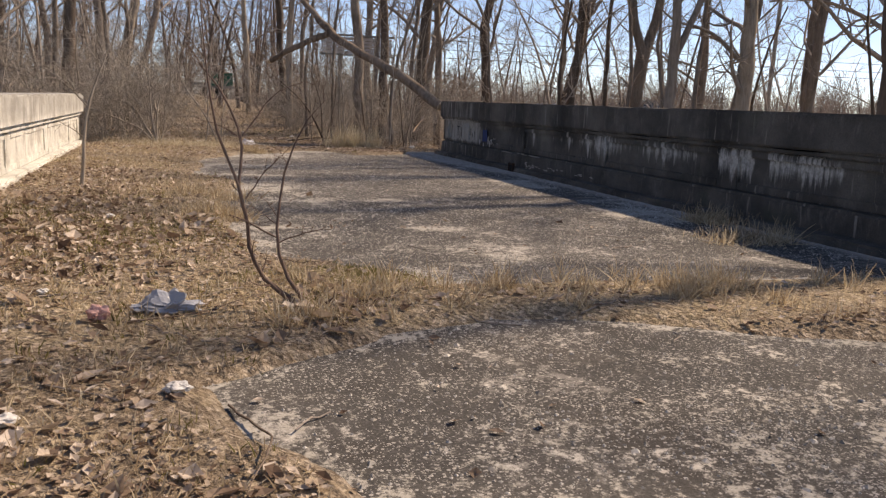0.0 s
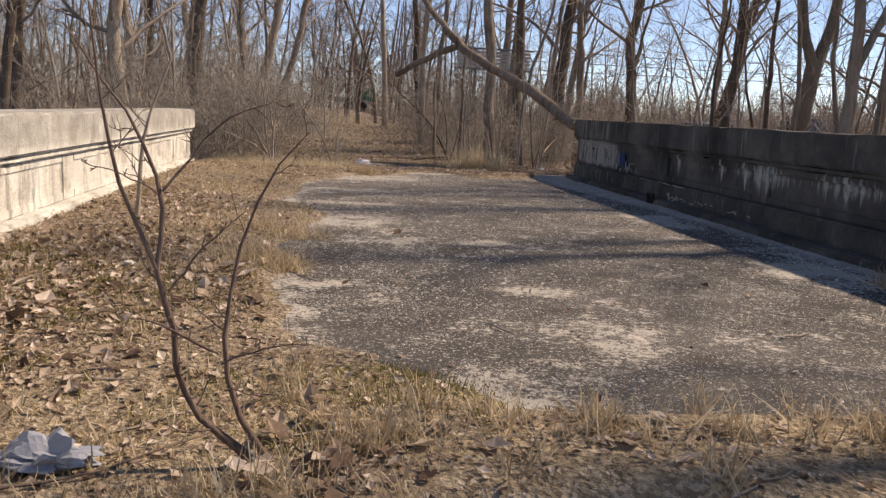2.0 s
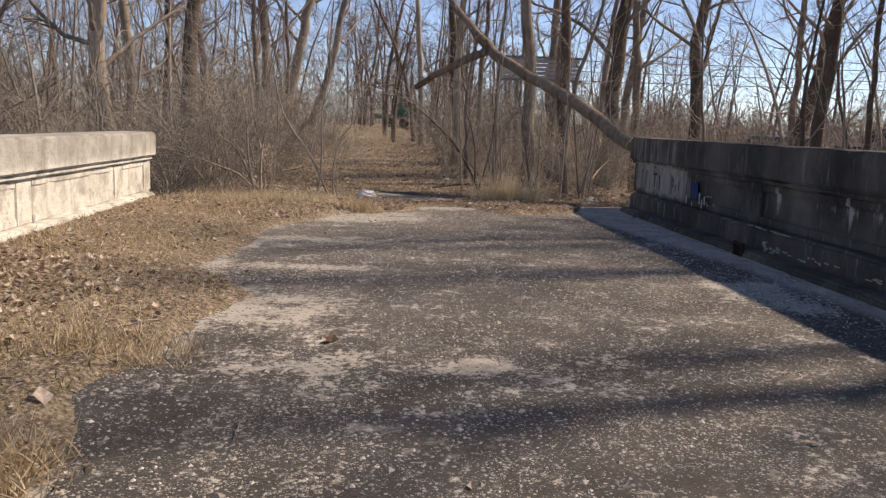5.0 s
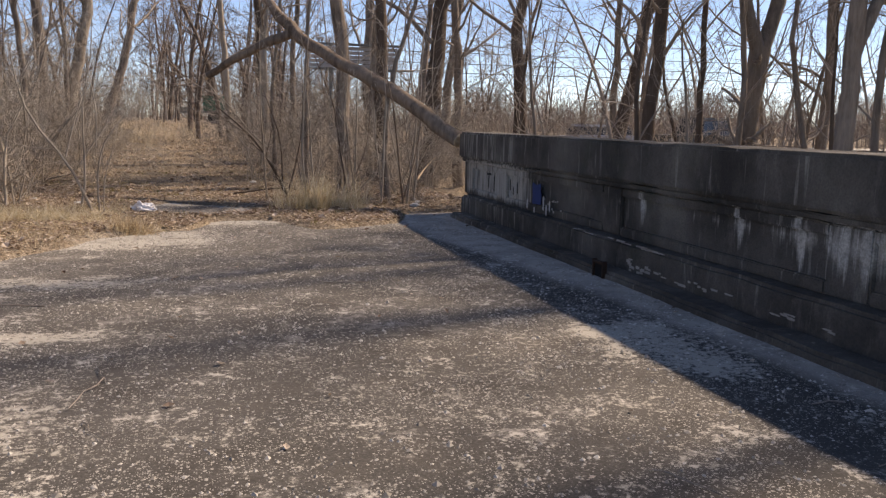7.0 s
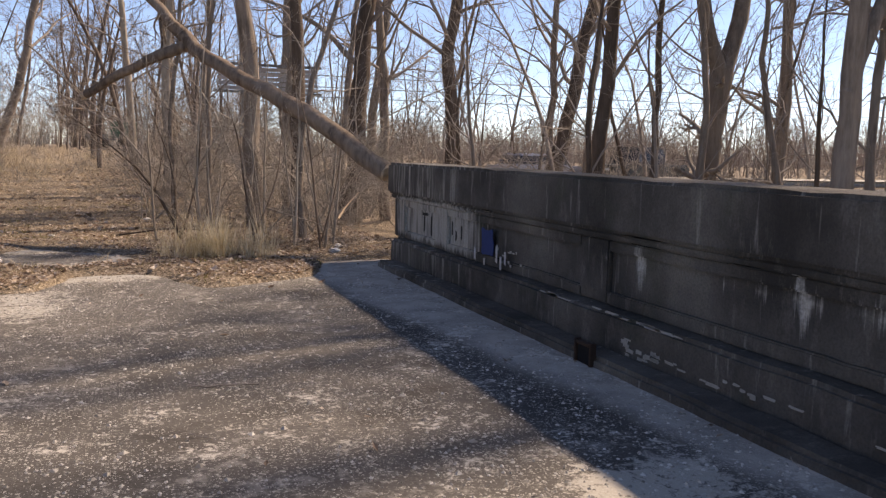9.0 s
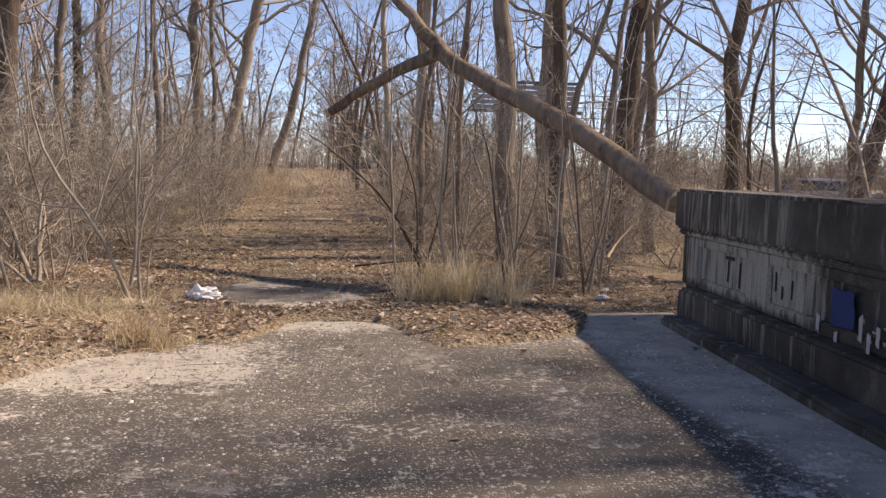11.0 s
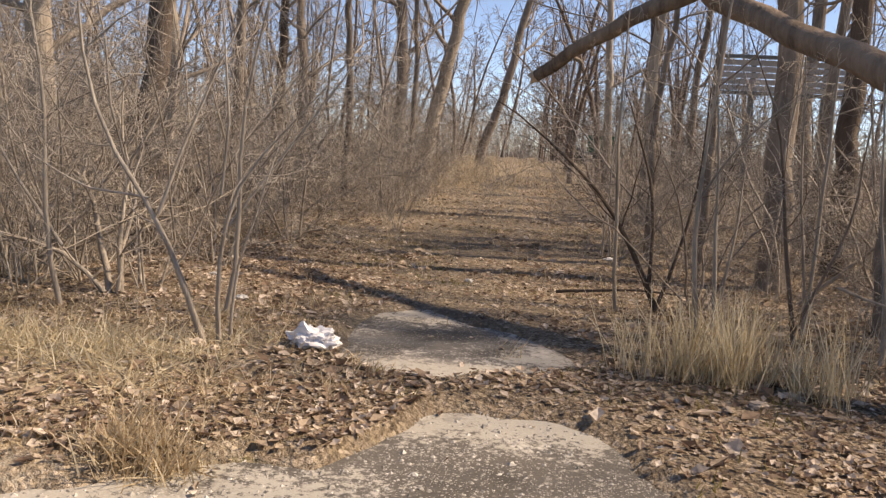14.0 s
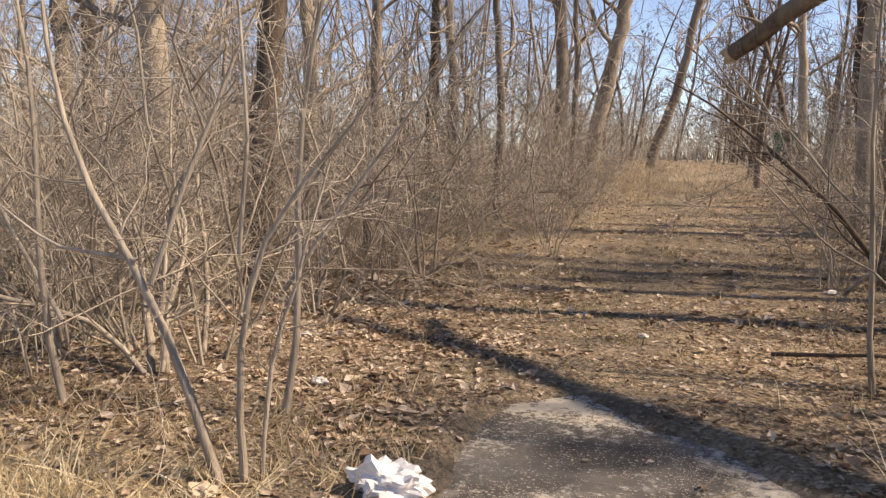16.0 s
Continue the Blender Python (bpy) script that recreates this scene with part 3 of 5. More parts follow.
# ---- parapets ----
def parapet(name, face, out, y0, y1, top, mat, label, plinth, kerb=False, relief=0.05):
    """A concrete parapet along y: its road face at x = face, its thickness towards out (+1 or -1)."""
    wall = new(name)
    tagged(wall, label, "parapet wall", kind="structure")

    def block(pname, d0, d1, a, b, z0, z1, bevel=0.015, cuts=0.12, rough=0.0025, plabel=""):
        bm = bmesh.new()
        xa, xb = sorted((face + out * d0, face + out * d1))
        box(bm, xa, xb, a, b, z0, z1, bevel)
        n = max(1, int((b - a) / cuts))
        for k in range(1, n):
            geom = bm.verts[:] + bm.edges[:] + bm.faces[:]
            if n > 90 and k % 2:
                continue
            bmesh.ops.bisect_plane(bm, geom=geom, plane_co=(0, a + (b - a) * k / n, 0), plane_no=(0, 1, 0))
        for k in range(1, max(1, int((z1 - z0) / 0.12)) + 1):
            z = z0 + (z1 - z0) * k / (int((z1 - z0) / 0.12) + 1)
            bmesh.ops.bisect_plane(bm, geom=bm.verts[:] + bm.edges[:] + bm.faces[:], plane_co=(0, 0, z), plane_no=(0, 0, 1))
        for v in bm.verts:
            c = v.co
            d = noise.noise_vector(c * 1.7) * rough * 1.4 + noise.noise_vector(c * 6.0) * rough
            edge = min(abs(c.z - z1), abs(c.z - z0))
            if edge < 0.02 and noise.noise(c * 2.3 + Vector((3, 7, 1))) > 0.32:
                d += Vector((out * 0.009, 0, -0.01 if abs(c.z - z1) < 0.02 else 0.005))
            v.co = c + d
        ob = bm_part(pname, bm, mat, wall, plabel)
        me = ob.data
        for key, fn in MASKS:
            at = me.attributes.new(key, "FLOAT", "POINT")
            at.data.foreach_set("value", np.array([fn(v.co) for v in me.vertices], float))
        return ob

    block("coping", -0.10, 0.50, y0, y1, top - 0.42, top, 0.03)
    block("moulding", -0.05, 0.46, y0 + 0.02, y1 - 0.02, top - 0.48, top - 0.423, 0.012)
    block("wall_core", relief - 0.005, 0.42, y0 + 0.04, y1 - 0.04, -0.4, top - 0.483)
    y = y1 - 0.04
    first = True
    while y > y0 + 1:
        w = 0.42
        block("pilaster", 0.0, relief, max(y - w, y0), y, plinth, top - 0.484, 0.012)
        length = 1.15 if first else 3.05
        first = False
        a, b = max(y - w - length, y0 + 0.05), y - w
        block("panel_sill", 0.0, relief, a + 0.002, b - 0.002, plinth, plinth + 0.1, 0.012)
        block("panel_head", 0.0, relief, a + 0.002, b - 0.002, top - 0.58, top - 0.484, 0.012)
        y = a
    block("plinth", -0.16, 0.06, y0, y1 - 0.35, -0.3, plinth - 0.003, 0.03, rough=0.007)
    if kerb:
        block("kerb", -0.42, -0.163, y0, y1 - 0.6, -0.3, 0.07, 0.03, rough=0.01)
    return wall


MASKS = (("bare", lambda c: min(1.0, max(0.0, (c.y - 18.2) / 1.0)) * min(1.0, max(0.15, (21.45 - c.y) / 0.25)) * (1.0 if 0.36 < c.z < 0.9 else 0.45 if c.z > 0.9 else 0.25)), ("upper_grey", lambda c: min(1.0, max(0.0, (c.z - 0.78) / 0.1)) * 0.8))
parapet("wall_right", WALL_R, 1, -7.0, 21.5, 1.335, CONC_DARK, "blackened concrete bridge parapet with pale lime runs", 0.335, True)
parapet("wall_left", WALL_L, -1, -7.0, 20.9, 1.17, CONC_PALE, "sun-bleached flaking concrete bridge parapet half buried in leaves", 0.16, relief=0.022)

# ---- trees ----
def gz(x, y):
    return float(ground_z(np.array([[x]]), np.array([[y]]))[0, 0])


def simple(x, y, h, r, seed, bark=BARK, lean=(0, 0), label="tall bare grey-brown tree", per=(14, 5, 4), start=0.28, spread=0.34, bend=0.25):
    tall = 1.35 if r > 0.07 else 1.0
    return tree((x, y, gz(x, y) - 0.05), [straight(h * tall, r, (lean[0] * tall, lean[1] * tall), bend, seed)], seed, bark, label, (round(per[0] * tall), per[1], per[2]), start / tall, spread / tall, wobble=0.19)


# behind the dark parapet
simple(12.57, 33.4, 14, 0.235, 1, BARK_DARK, label="straight grey tree behind the dark parapet")
simple(16.6, 35.0, 15, 0.27, 2, BARK_DARK, (2.9, 0), "dark trunk leaning beside its twin", bend=0.1)
simple(12.1, 25.15, 13, 0.17, 3, BARK_DARK, (0.6, 0), "dark upright trunk beside its leaning twin", bend=0.15)
simple(13.07, 24.4, 11, 0.082, 4, BARK_DARK, label="slim grey-brown tree behind the parapet")
simple(13.0, 23.1, 10, 0.075, 41, label="slim crooked tree behind the parapet", bend=0.5)
tree((11.54, 18.3, gz(11.54, 18.3) - 0.05), [straight(13, 0.165, (0.1, 0), 0.1, 5), [(0.02, 0, 4.1, 0.1), (0.35, 0, 5.0, 0.085), (0.75, 0.1, 5.7, 0.08), (2.1, 0.2, 9.5, 0.03)]], 5, BARK, "stout grey tree forked above the parapet", (9, 5, 4), 0.4, 0.34)
simple(12.6, 18.9, 11, 0.075, 42, lean=(0.6, 0.3), label="grey tree crowding a stouter neighbour")
simple(13.76, 18.62, 12, 0.24, 6, BARK_PALE, (0.9, 0), label="pale trunk with yellow lichen")
simple(14.8, 20.7, 12, 0.12, 43, lean=(1.9, 0), label="grey trunk leaning beside a lichened neighbour")
simple(12.0, 12.0, 12, 0.24, 44, BARK_DARK)
simple(10.6, 6.5, 12, 0.22, 45)
simple(12.4, 2.0, 12, 0.2, 46)
simple(11.0, -2.0, 12, 0.2, 47)
simple(17.5, 26.0, 12, 0.16, 48)
simple(19.0, 22.0, 12, 0.2, 49)
simple(14.0, 28.5, 10, 0.08, 50, bend=0.5)
simple(17.0, 36.0, 12, 0.15, 51)
tree((13.55, 23.35, gz(13.55, 23.35)), [[(0, 0, 0, 0.25), (0.03, 0, 2.2, 0.215), (0.14, 0, 3.6, 0.205), (0.2, 0, 4.3, 0.22)], [(0.18, 0, 4.15, 0.16), (-0.06, 0, 4.7, 0.135), (-0.26, 0.1, 5.5, 0.125), (-0.5, 0.2, 13, 0.03)], [(0.2, 0, 4.15, 0.175), (0.48, 0, 4.75, 0.155), (0.72, 0.1, 5.6, 0.145), (1.5, 0.2, 13, 0.03)]], 8, BARK, "stout grey tree forked into two stems", (9, 5, 5), 0.35, 0.34, wobble=0.06)
# the rest of the row beside the bridge, whose shadows lie over the deck
for k, (x, y, h, r) in enumerate(((17.0, 16.6, 14, 0.24), (15.2, 14.0, 13, 0.2), (18.6, 21.6, 15, 0.17), (15.5, 4.3, 13, 0.2), (19.5, 18.2, 15, 0.24))):
    simple(x, y, h, r, 170 + k, (BARK, BARK_DARK)[k % 2], (rng.normal(0, 0.7), rng.normal(0, 0.5)), "tall bare tree in the row beside the bridge", (16, 6, 4), 0.3, 0.36)
# small crooked trees between them
for k, (x, y, h, r) in enumerate(((10.2, 28.0, 6, 0.06), (13.0, 29.5, 6, 0.06), (11.2, 23.4, 6.5, 0.07), (13.8, 21.6, 6, 0.08), (12.6, 19.6, 5.5, 0.06), (15.5, 24.2, 6.5, 0.07), (16.2, 20.2, 6, 0.07), (10.3, 20.0, 5, 0.05), (15.0, 27.4, 6.5, 0.07), (9.6, 24.6, 5, 0.05), (14.2, 13.8, 6, 0.06), (18.2, 29.0, 7, 0.08))):
    simple(x, y, h, r, 140 + k, (BARK_DARK, BARK)[k % 2], (rng.normal(0, 0.8), 0), "small crooked bare tree behind the parapet", (13, 6, 3), 0.12, 0.5, 0.35)
# clump by the dark parapet's end
simple(5.79, 27.3, 12, 0.175, 11, label="upright tree with deeply ridged bark", start=0.4)
simple(7.05, 29.4, 12, 0.165, 12, BARK_DARK, start=0.35)
simple(8.83, 31.5, 14, 0.25, 13, BARK_DARK, (1.0, 0), "dark leaning tree in a close clump")
simple(11.6, 37.2, 13, 0.18, 14, lean=(-0.5, 0), bend=0.6)
simple(6.1, 24.2, 8, 0.06, 15, bend=0.6, label="slim young tree in a close clump")
simple(4.9, 27.6, 9, 0.055, 16, bend=0.6, label="slim young tree in a close clump")
simple(4.4, 29.5, 10, 0.06, 17, bend=0.6, label="slim young tree beside the path")
simple(7.2, 31.5, 11, 0.1, 19, bend=0.5)
# left of the path
simple(-3.15, 27.9, 12, 0.2, 21, BARK_DARK, (0.7, 0), "dark tree among brown brush")
simple(-5.4, 28.6, 12, 0.25, 22, BARK_PALE, label="pale flaking trunk among brown brush")
simple(-3.4, 45.2, 14, 0.24, 23, label="tall straight tree at the path's edge")
simple(-2.9, 46.7, 14, 0.28, 24, BARK_PALE, (2.8, 0), "tall pale tree leaning over the path")
simple(-2.5, 60, 15, 0.26, 25, BARK, (4.0, 0), "tall tree leaning over the far path")
for k, (x, y, r) in enumerate(((-4.0, 33.0, 0.12), (-2.4, 36.0, 0.1), (-6.5, 35.0, 0.2), (-8.0, 27.0, 0.16), (-9.5, 31.0, 0.22), (-5.0, 40.0, 0.16), (-11.0, 25.0, 0.18), (-7.0, 23.5, 0.14), (-1.9, 40.5, 0.09), (-13, 35, 0.24), (4.6, 36, 0.14), (5.2, 42, 0.18), (8.5, 38, 0.2), (12, 42, 0.2), (3.9, 47, 0.16), (-8, 45, 0.22), (9.8, 36.2, 0.12), (6.6, 46, 0.15))):
    simple(x, y, 11 + 3 * rng.random(), r, 60 + k, (BARK, BARK, BARK_PALE, BARK_DARK)[k % 4], (rng.normal(0, 0.7), 0), "bare woodland tree among brown brush", (12, 4, 2), bend=0.4)

# fallen trunk leaning on the wall's end
log = tree((0, 0, 0), [[(6.74, 21.62, 1.2, 0.132), (6.5, 21.83, 1.4, 0.13), (6.1, 22.45, 1.72, 0.128), (5.5, 23.4, 2.28, 0.122), (5.0, 24.2, 2.71, 0.112), (4.4, 25.2, 3.22, 0.12), (4.1, 25.8, 3.76, 0.085), (3.6, 26.7, 4.5, 0.075), (2.6, 28.6, 6.6, 0.05)], [(4.45, 25.15, 3.2, 0.1), (3.95, 25.35, 3.02, 0.088), (3.6, 25.5, 2.8, 0.082), (2.76, 26.0, 2.32, 0.068)]], 31, BARK_LOG, "broken fallen tree trunk propped on the parapet's end", (4, 4, 3), 0.55, 0.2, name="fallen_tree", category="fallen tree", flare=1.0, wobble=0.2, sides=14)


def end_caps(parent):
    """Pale splintered wood where the trunk and its limb broke."""
    for (x, y, z), d, r in (((6.74, 21.62, 1.2), (0.5, -0.7, -0.45), 0.128), ((2.76, 26.0, 2.32), (-0.75, 0.5, -0.42), 0.068)):
        bm = bmesh.new()
        bmesh.ops.create_circle(bm, cap_ends=True, cap_tris=True, segments=14, radius=r)
        got = bmesh.ops.extrude_face_region(bm, geom=bm.faces[:])
        g = np.random.default_rng(5)
        for v in got["geom"]:
            if isinstance(v, bmesh.types.BMVert):
                v.co.z += 0.02 + 0.07 * g.random()
        ob = bm_part("broken_end", bm, WOOD, parent, "splintered pale broken wood")
        ob.matrix_local = Matrix.Translation((x, y, z)) @ Vector(d).to_track_quat("Z", "Y").to_matrix().to_4x4()


WOOD = mat_plain("broken_wood", (0.5, 0.38, 0.26), 0.9, 0.2)
end_caps(log)


# ---- brush ----
def stems(base, n, h, lean, seed, bark, label, rad=0.011, name="shrub", twigs=(6, 3), crook=0.2, angle=58):
    """A many-stemmed bare shrub."""
    g = np.random.default_rng(seed)
    root = new(name)
    root.location = base
    tagged(root, label, "shrub")
    az, tilt = g.uniform(0, 2 * np.pi, n), g.uniform(0.1, lean, n)
    D = np.stack([np.cos(az) * np.sin(tilt), np.sin(az) * np.sin(tilt), np.cos(tilt)], 1)
    P = np.zeros((n, 11, 3))
    P[:, 0] = np.stack([np.cos(az), np.sin(az), az * 0], 1) * g.uniform(0, 0.16, n)[:, None]
    L = h * g.uniform(0.55, 1.1, n)[:, None]
    for s in range(10):
        D = D + g.normal(0, crook, (n, 3)) + np.stack([np.cos(az), np.sin(az), az * 0 - 0.5], 1) * 0.03
        D /= np.linalg.norm(D, axis=1, keepdims=True)
        P[:, s + 1] = P[:, s] + D * L / 10
    R = rad * g.uniform(0.6, 1.3, n)[:, None] * np.linspace(1, 0.25, 11)[None]
    for k in range(n):
        v, q = tubes(P[k:k + 1], R[k:k + 1], 4)
        part("stem", mesh_np("stem", v, q, mat=bark, smooth=True), root)
    c1, r1 = grow(P, R, twigs[0], 0.15, angle, 0.42, 4, 0.2, 0.02, 0.55, g)
    c2, r2 = grow(c1, np.clip(r1, 0.0025, None), twigs[1], 0.12, 45, 0.55, 2, 0.22, 0.02, 0.6, g)
    c3, r3 = grow(c2, np.clip(r2, 0.002, None), 6, 0.1, 50, 0.8, 3, 0.25, 0.02, 0.7, g)
    v, q = merge([tubes(c1, np.clip(r1, 0.0025, None), 3), tubes(c2, np.clip(r2, 0.002, None), 3), slivers(c3, np.clip(r3, 0.0017, None), g)])
    tagged(part("brushwood", mesh_np("brushwood", v, q, mat=bark, smooth=True), root), kind="stuff")
    return root


SHRUBS = [stems((-6.0 - 2 * k, 24.5 + k, gz(-6.0 - 2 * k, 24.5 + k) - 0.02), (7, 8, 6, 7, 7, 5)[k], (2.6, 3.4, 2.2, 4.2, 3.0, 5.0)[k], (1.0, 0.9, 1.35, 0.7, 1.25, 0.6)[k], 200 + k, (BRUSH, BRUSH, TWIG, BRUSH, TWIG, BRUSH)[k], "dense bare brown brush on leaf litter", (0.008, 0.011, 0.007, 0.012, 0.009, 0.017)[k]) for k in range(6)]


def plant_shrub(k, x, y, s, turn):
    return copy_thing(SHRUBS[k], Matrix.Translation((x, y, gz(x, y) - 0.03)) @ Matrix.Rotation(turn, 4, "Z") @ Matrix.Diagonal((s, s, s, 1)))


g4 = np.random.default_rng(11)
spots = []
for lo_x, hi_x, lo_y, hi_y, n in ((-8, -0.3, 22.3, 27, 38), (-9, -1.0, 26, 33, 36), (-10, -1.6, 32, 40, 26), (-14, -2.6, 40, 54, 14), (-5, 0.3, 29, 50, 26), (-2.6, 1.0, 29, 44, 22), (1.0, 4.8, 32, 44, 18), (2.8, 7, 29, 50, 22), (4.0, 10.5, 25.0, 30, 20), (3.9, 12, 30, 42, 20), (9, 20, 21.5, 34, 16), (10, 24, 12, 22, 8), (-16, -8.5, 20, 30, 10)):
    for _ in range(n):
        x, y = g4.uniform(lo_x, hi_x), g4.uniform(lo_y, hi_y)
        centre = 2.3 - 0.095 * (y - 24)
        if centre - (2.5 if y < 26 else 1.6 if y < 29 else 1.15) < x < centre + (1.25 if y > 25 else 3):
            continue
        if 4 < x < 12 and y < 25.5:
            continue
        if y > 29 and 1.7 < x < 3.6:
            continue
        spots.append((x, y))
for x, y, k, size in ((5.75, 22.7, 2, 0.55), (6.3, 22.6, 0, 0.6), (5.9, 23.4, 1, 0.5), (6.6, 23.8, 4, 0.6), (5.2, 24.4, 2, 0.7), (6.2, 25.0, 0, 0.7)):
    plant_shrub(k, x, y, size, 1.7 * x + y)
for x, y in spots:
    plant_shrub(int(g4.integers(0, 6)), x, y, g4.uniform(0.6, 1.15), g4.uniform(0, 6.28))

# the leaning sapling with its companions at the bridge's far end, and the dark arching shrub across the path
def sapling(base, limbs, seed, bark, label, per, spread=0.3, sides=7):
    return tree(base, limbs, seed, bark, label, per, 0.25, spread, name="sapling", category="sapling", twig=bark, sides=sides, flare=1.2)


sapling((1.04, 21.44, gz(1.04, 21.44) - 0.02), [[(0, 0, 0, 0.022), (-0.14, 0, 0.45, 0.02), (-0.4, 0, 0.93, 0.017), (-0.8, 0.02, 1.36, 0.014), (-1.0, 0.05, 1.9, 0.01), (-1.05, 0.1, 2.6, 0.004)], [(-0.35, 0, 0.85, 0.012), (-0.2, 0.2, 1.5, 0.01), (0.1, 0.4, 2.4, 0.004)], [(-0.42, 0, 0.95, 0.01), (-0.95, 0.0, 1.0, 0.007), (-1.5, 0.1, 1.25, 0.003)]], 301, BRUSH, "thin leaning bare sapling beside a white bag", (7, 4, 2), 0.4)
sapling((1.12, 21.5, gz(1.12, 21.5) - 0.02), [[(0, 0, 0, 0.017), (-0.03, 0, 0.5, 0.015), (-0.02, 0.0, 1.0, 0.012), (0.15, 0.05, 1.2, 0.01), (0.35, 0.1, 1.42, 0.007), (0.75, 0.15, 1.9, 0.003)], [(-0.02, 0.0, 1.0, 0.01), (0.02, 0.05, 1.5, 0.008), (-0.12, 0.1, 2.0, 0.006), (-0.1, 0.1, 2.9, 0.003)], [(0.05, 0.05, 0.0, 0.012), (0.1, 0.1, 0.6, 0.01), (0.3, 0.2, 1.4, 0.004)]], 302, BRUSH, "bare sapling arching over the path's edge", (8, 4, 3), 0.4)
sapling((4.42, 23.2, gz(4.42, 23.2) - 0.02), [[(0, 0, 0, 0.022), (-0.1, 0, 0.5, 0.02), (-0.12, 0, 1.2, 0.016), (-0.02, 0, 2.2, 0.012), (0.1, 0.1, 3.8, 0.004)], [(-0.12, 0, 1.1, 0.012), (0.25, 0.1, 1.7, 0.008), (0.9, 0.1, 2.3, 0.003)]], 308, BARK_PALE, "pale slender sapling standing in straw", (8, 4, 2), 0.34)
for k, (x, y, n, h, r) in enumerate(((-2.6, 24.2, 9, 3.6, 0.024), (-0.45, 22.75, 4, 3.0, 0.026), (-1.9, 25.6, 7, 4.0, 0.02), (-4.6, 25.0, 8, 4.0, 0.026), (-1.7, 23.4, 6, 2.8, 0.017), (4.6, 24.9, 6, 3.0, 0.016), (-0.9, 28.2, 7, 3.4, 0.018), (6.6, 25.3, 8, 3.2, 0.018), (-6.2, 27.0, 8, 4.4, 0.028))):
    stems((x, y, gz(x, y) - 0.02), n, h, 0.75, 360 + k, (BARK_PALE, BRUSH, TWIG)[k % 3], "large bare shrub with thick crooked stems", r, name="large_shrub", twigs=(9, 4), crook=0.17, angle=62)
sapling((0.75, 22.4, gz(0.75, 22.4) - 0.02), [[(0, 0, 0, 0.02), (0.16, 0, 0.7, 0.018), (-0.02, 0.05, 1.5, 0.013), (0.3, 0.1, 2.3, 0.01), (0.25, 0.1, 3.2, 0.004)], [(0, 0, 0.7, 0.014), (0.5, 0.2, 1.5, 0.01), (1.15, 0.3, 2.4, 0.003)]], 303, BRUSH, "bare multi-branched sapling beside the path", (9, 5, 3), 0.42)
sapling((-0.4, 22.0, gz(-0.4, 22.0) - 0.02), [[(0, 0, 0, 0.02), (-0.2, 0, 0.7, 0.018), (-0.1, 0, 1.4, 0.015), (-0.4, 0.1, 2.2, 0.01), (-0.3, 0.1, 3.4, 0.004)], [(0, 0, 0.5, 0.014), (-0.6, 0.1, 1.2, 0.01), (-1.3, 0.2, 2.6, 0.003)]], 304, BRUSH, "bare multi-branched sapling in brown brush", (9, 5, 3), 0.42)
sapling((4.2, 24.6, gz(4.2, 24.6) - 0.02), [[(0, 0, 0, 0.03), (-0.25, 0, 0.6, 0.025), (-0.55, -0.1, 1.1, 0.02), (-1.1, -0.2, 1.6, 0.013), (-1.75, -0.3, 2.0, 0.004)], [(-0.1, 0, 0.3, 0.02), (-0.1, 0.1, 1.2, 0.015), (-0.5, 0.1, 2.2, 0.004)], [(0, 0, 0.1, 0.02), (0.3, 0.1, 1.2, 0.014), (0.35, 0.2, 2.4, 0.004)]], 305, BARK_DARK, "dark arching bare shrub beside the path", (8, 4, 2), 0.4)
sapling((3.8, 24.4, gz(3.8, 24.4) - 0.02), [[(0, 0, 0, 0.02), (-0.05, 0, 0.8, 0.017), (-0.12, 0, 1.8, 0.012), (-0.1, 0.1, 3.2, 0.004)]], 306, BARK_PALE, "pale slender bare sapling in dry grass", (7, 4, 2), 0.3)
for k, (x, y, h, lx) in enumerate(((6.1, 22.6, 3.4, 0.5), (6.0, 22.4, 2.8, -0.5), (5.7, 22.9, 3.6, 0.2), (6.35, 23.1, 3.8, 0.3), (5.2, 23.4, 2.6, -0.6), (5.4, 24.0, 3.6, 0.2), (4.6, 23.6, 2.4, -0.2))):
    sapling((x, y, gz(x, y) - 0.02), [[(0, 0, 0, 0.019), (lx * 0.3, 0, h * 0.35, 0.016), (lx * 0.4, 0.1, h * 0.7, 0.01), (lx, 0.2, h, 0.004)], [(0, 0, 0.15, 0.014), (-lx * 0.6, 0.1, h * 0.4, 0.01), (-lx * 0.8, 0.3, h * 0.75, 0.004)]], 310 + k, (BRUSH, BARK_LOG, BRUSH)[k % 3], "bare brushwood stems crowding the parapet's end", (7, 3, 1), 0.36)

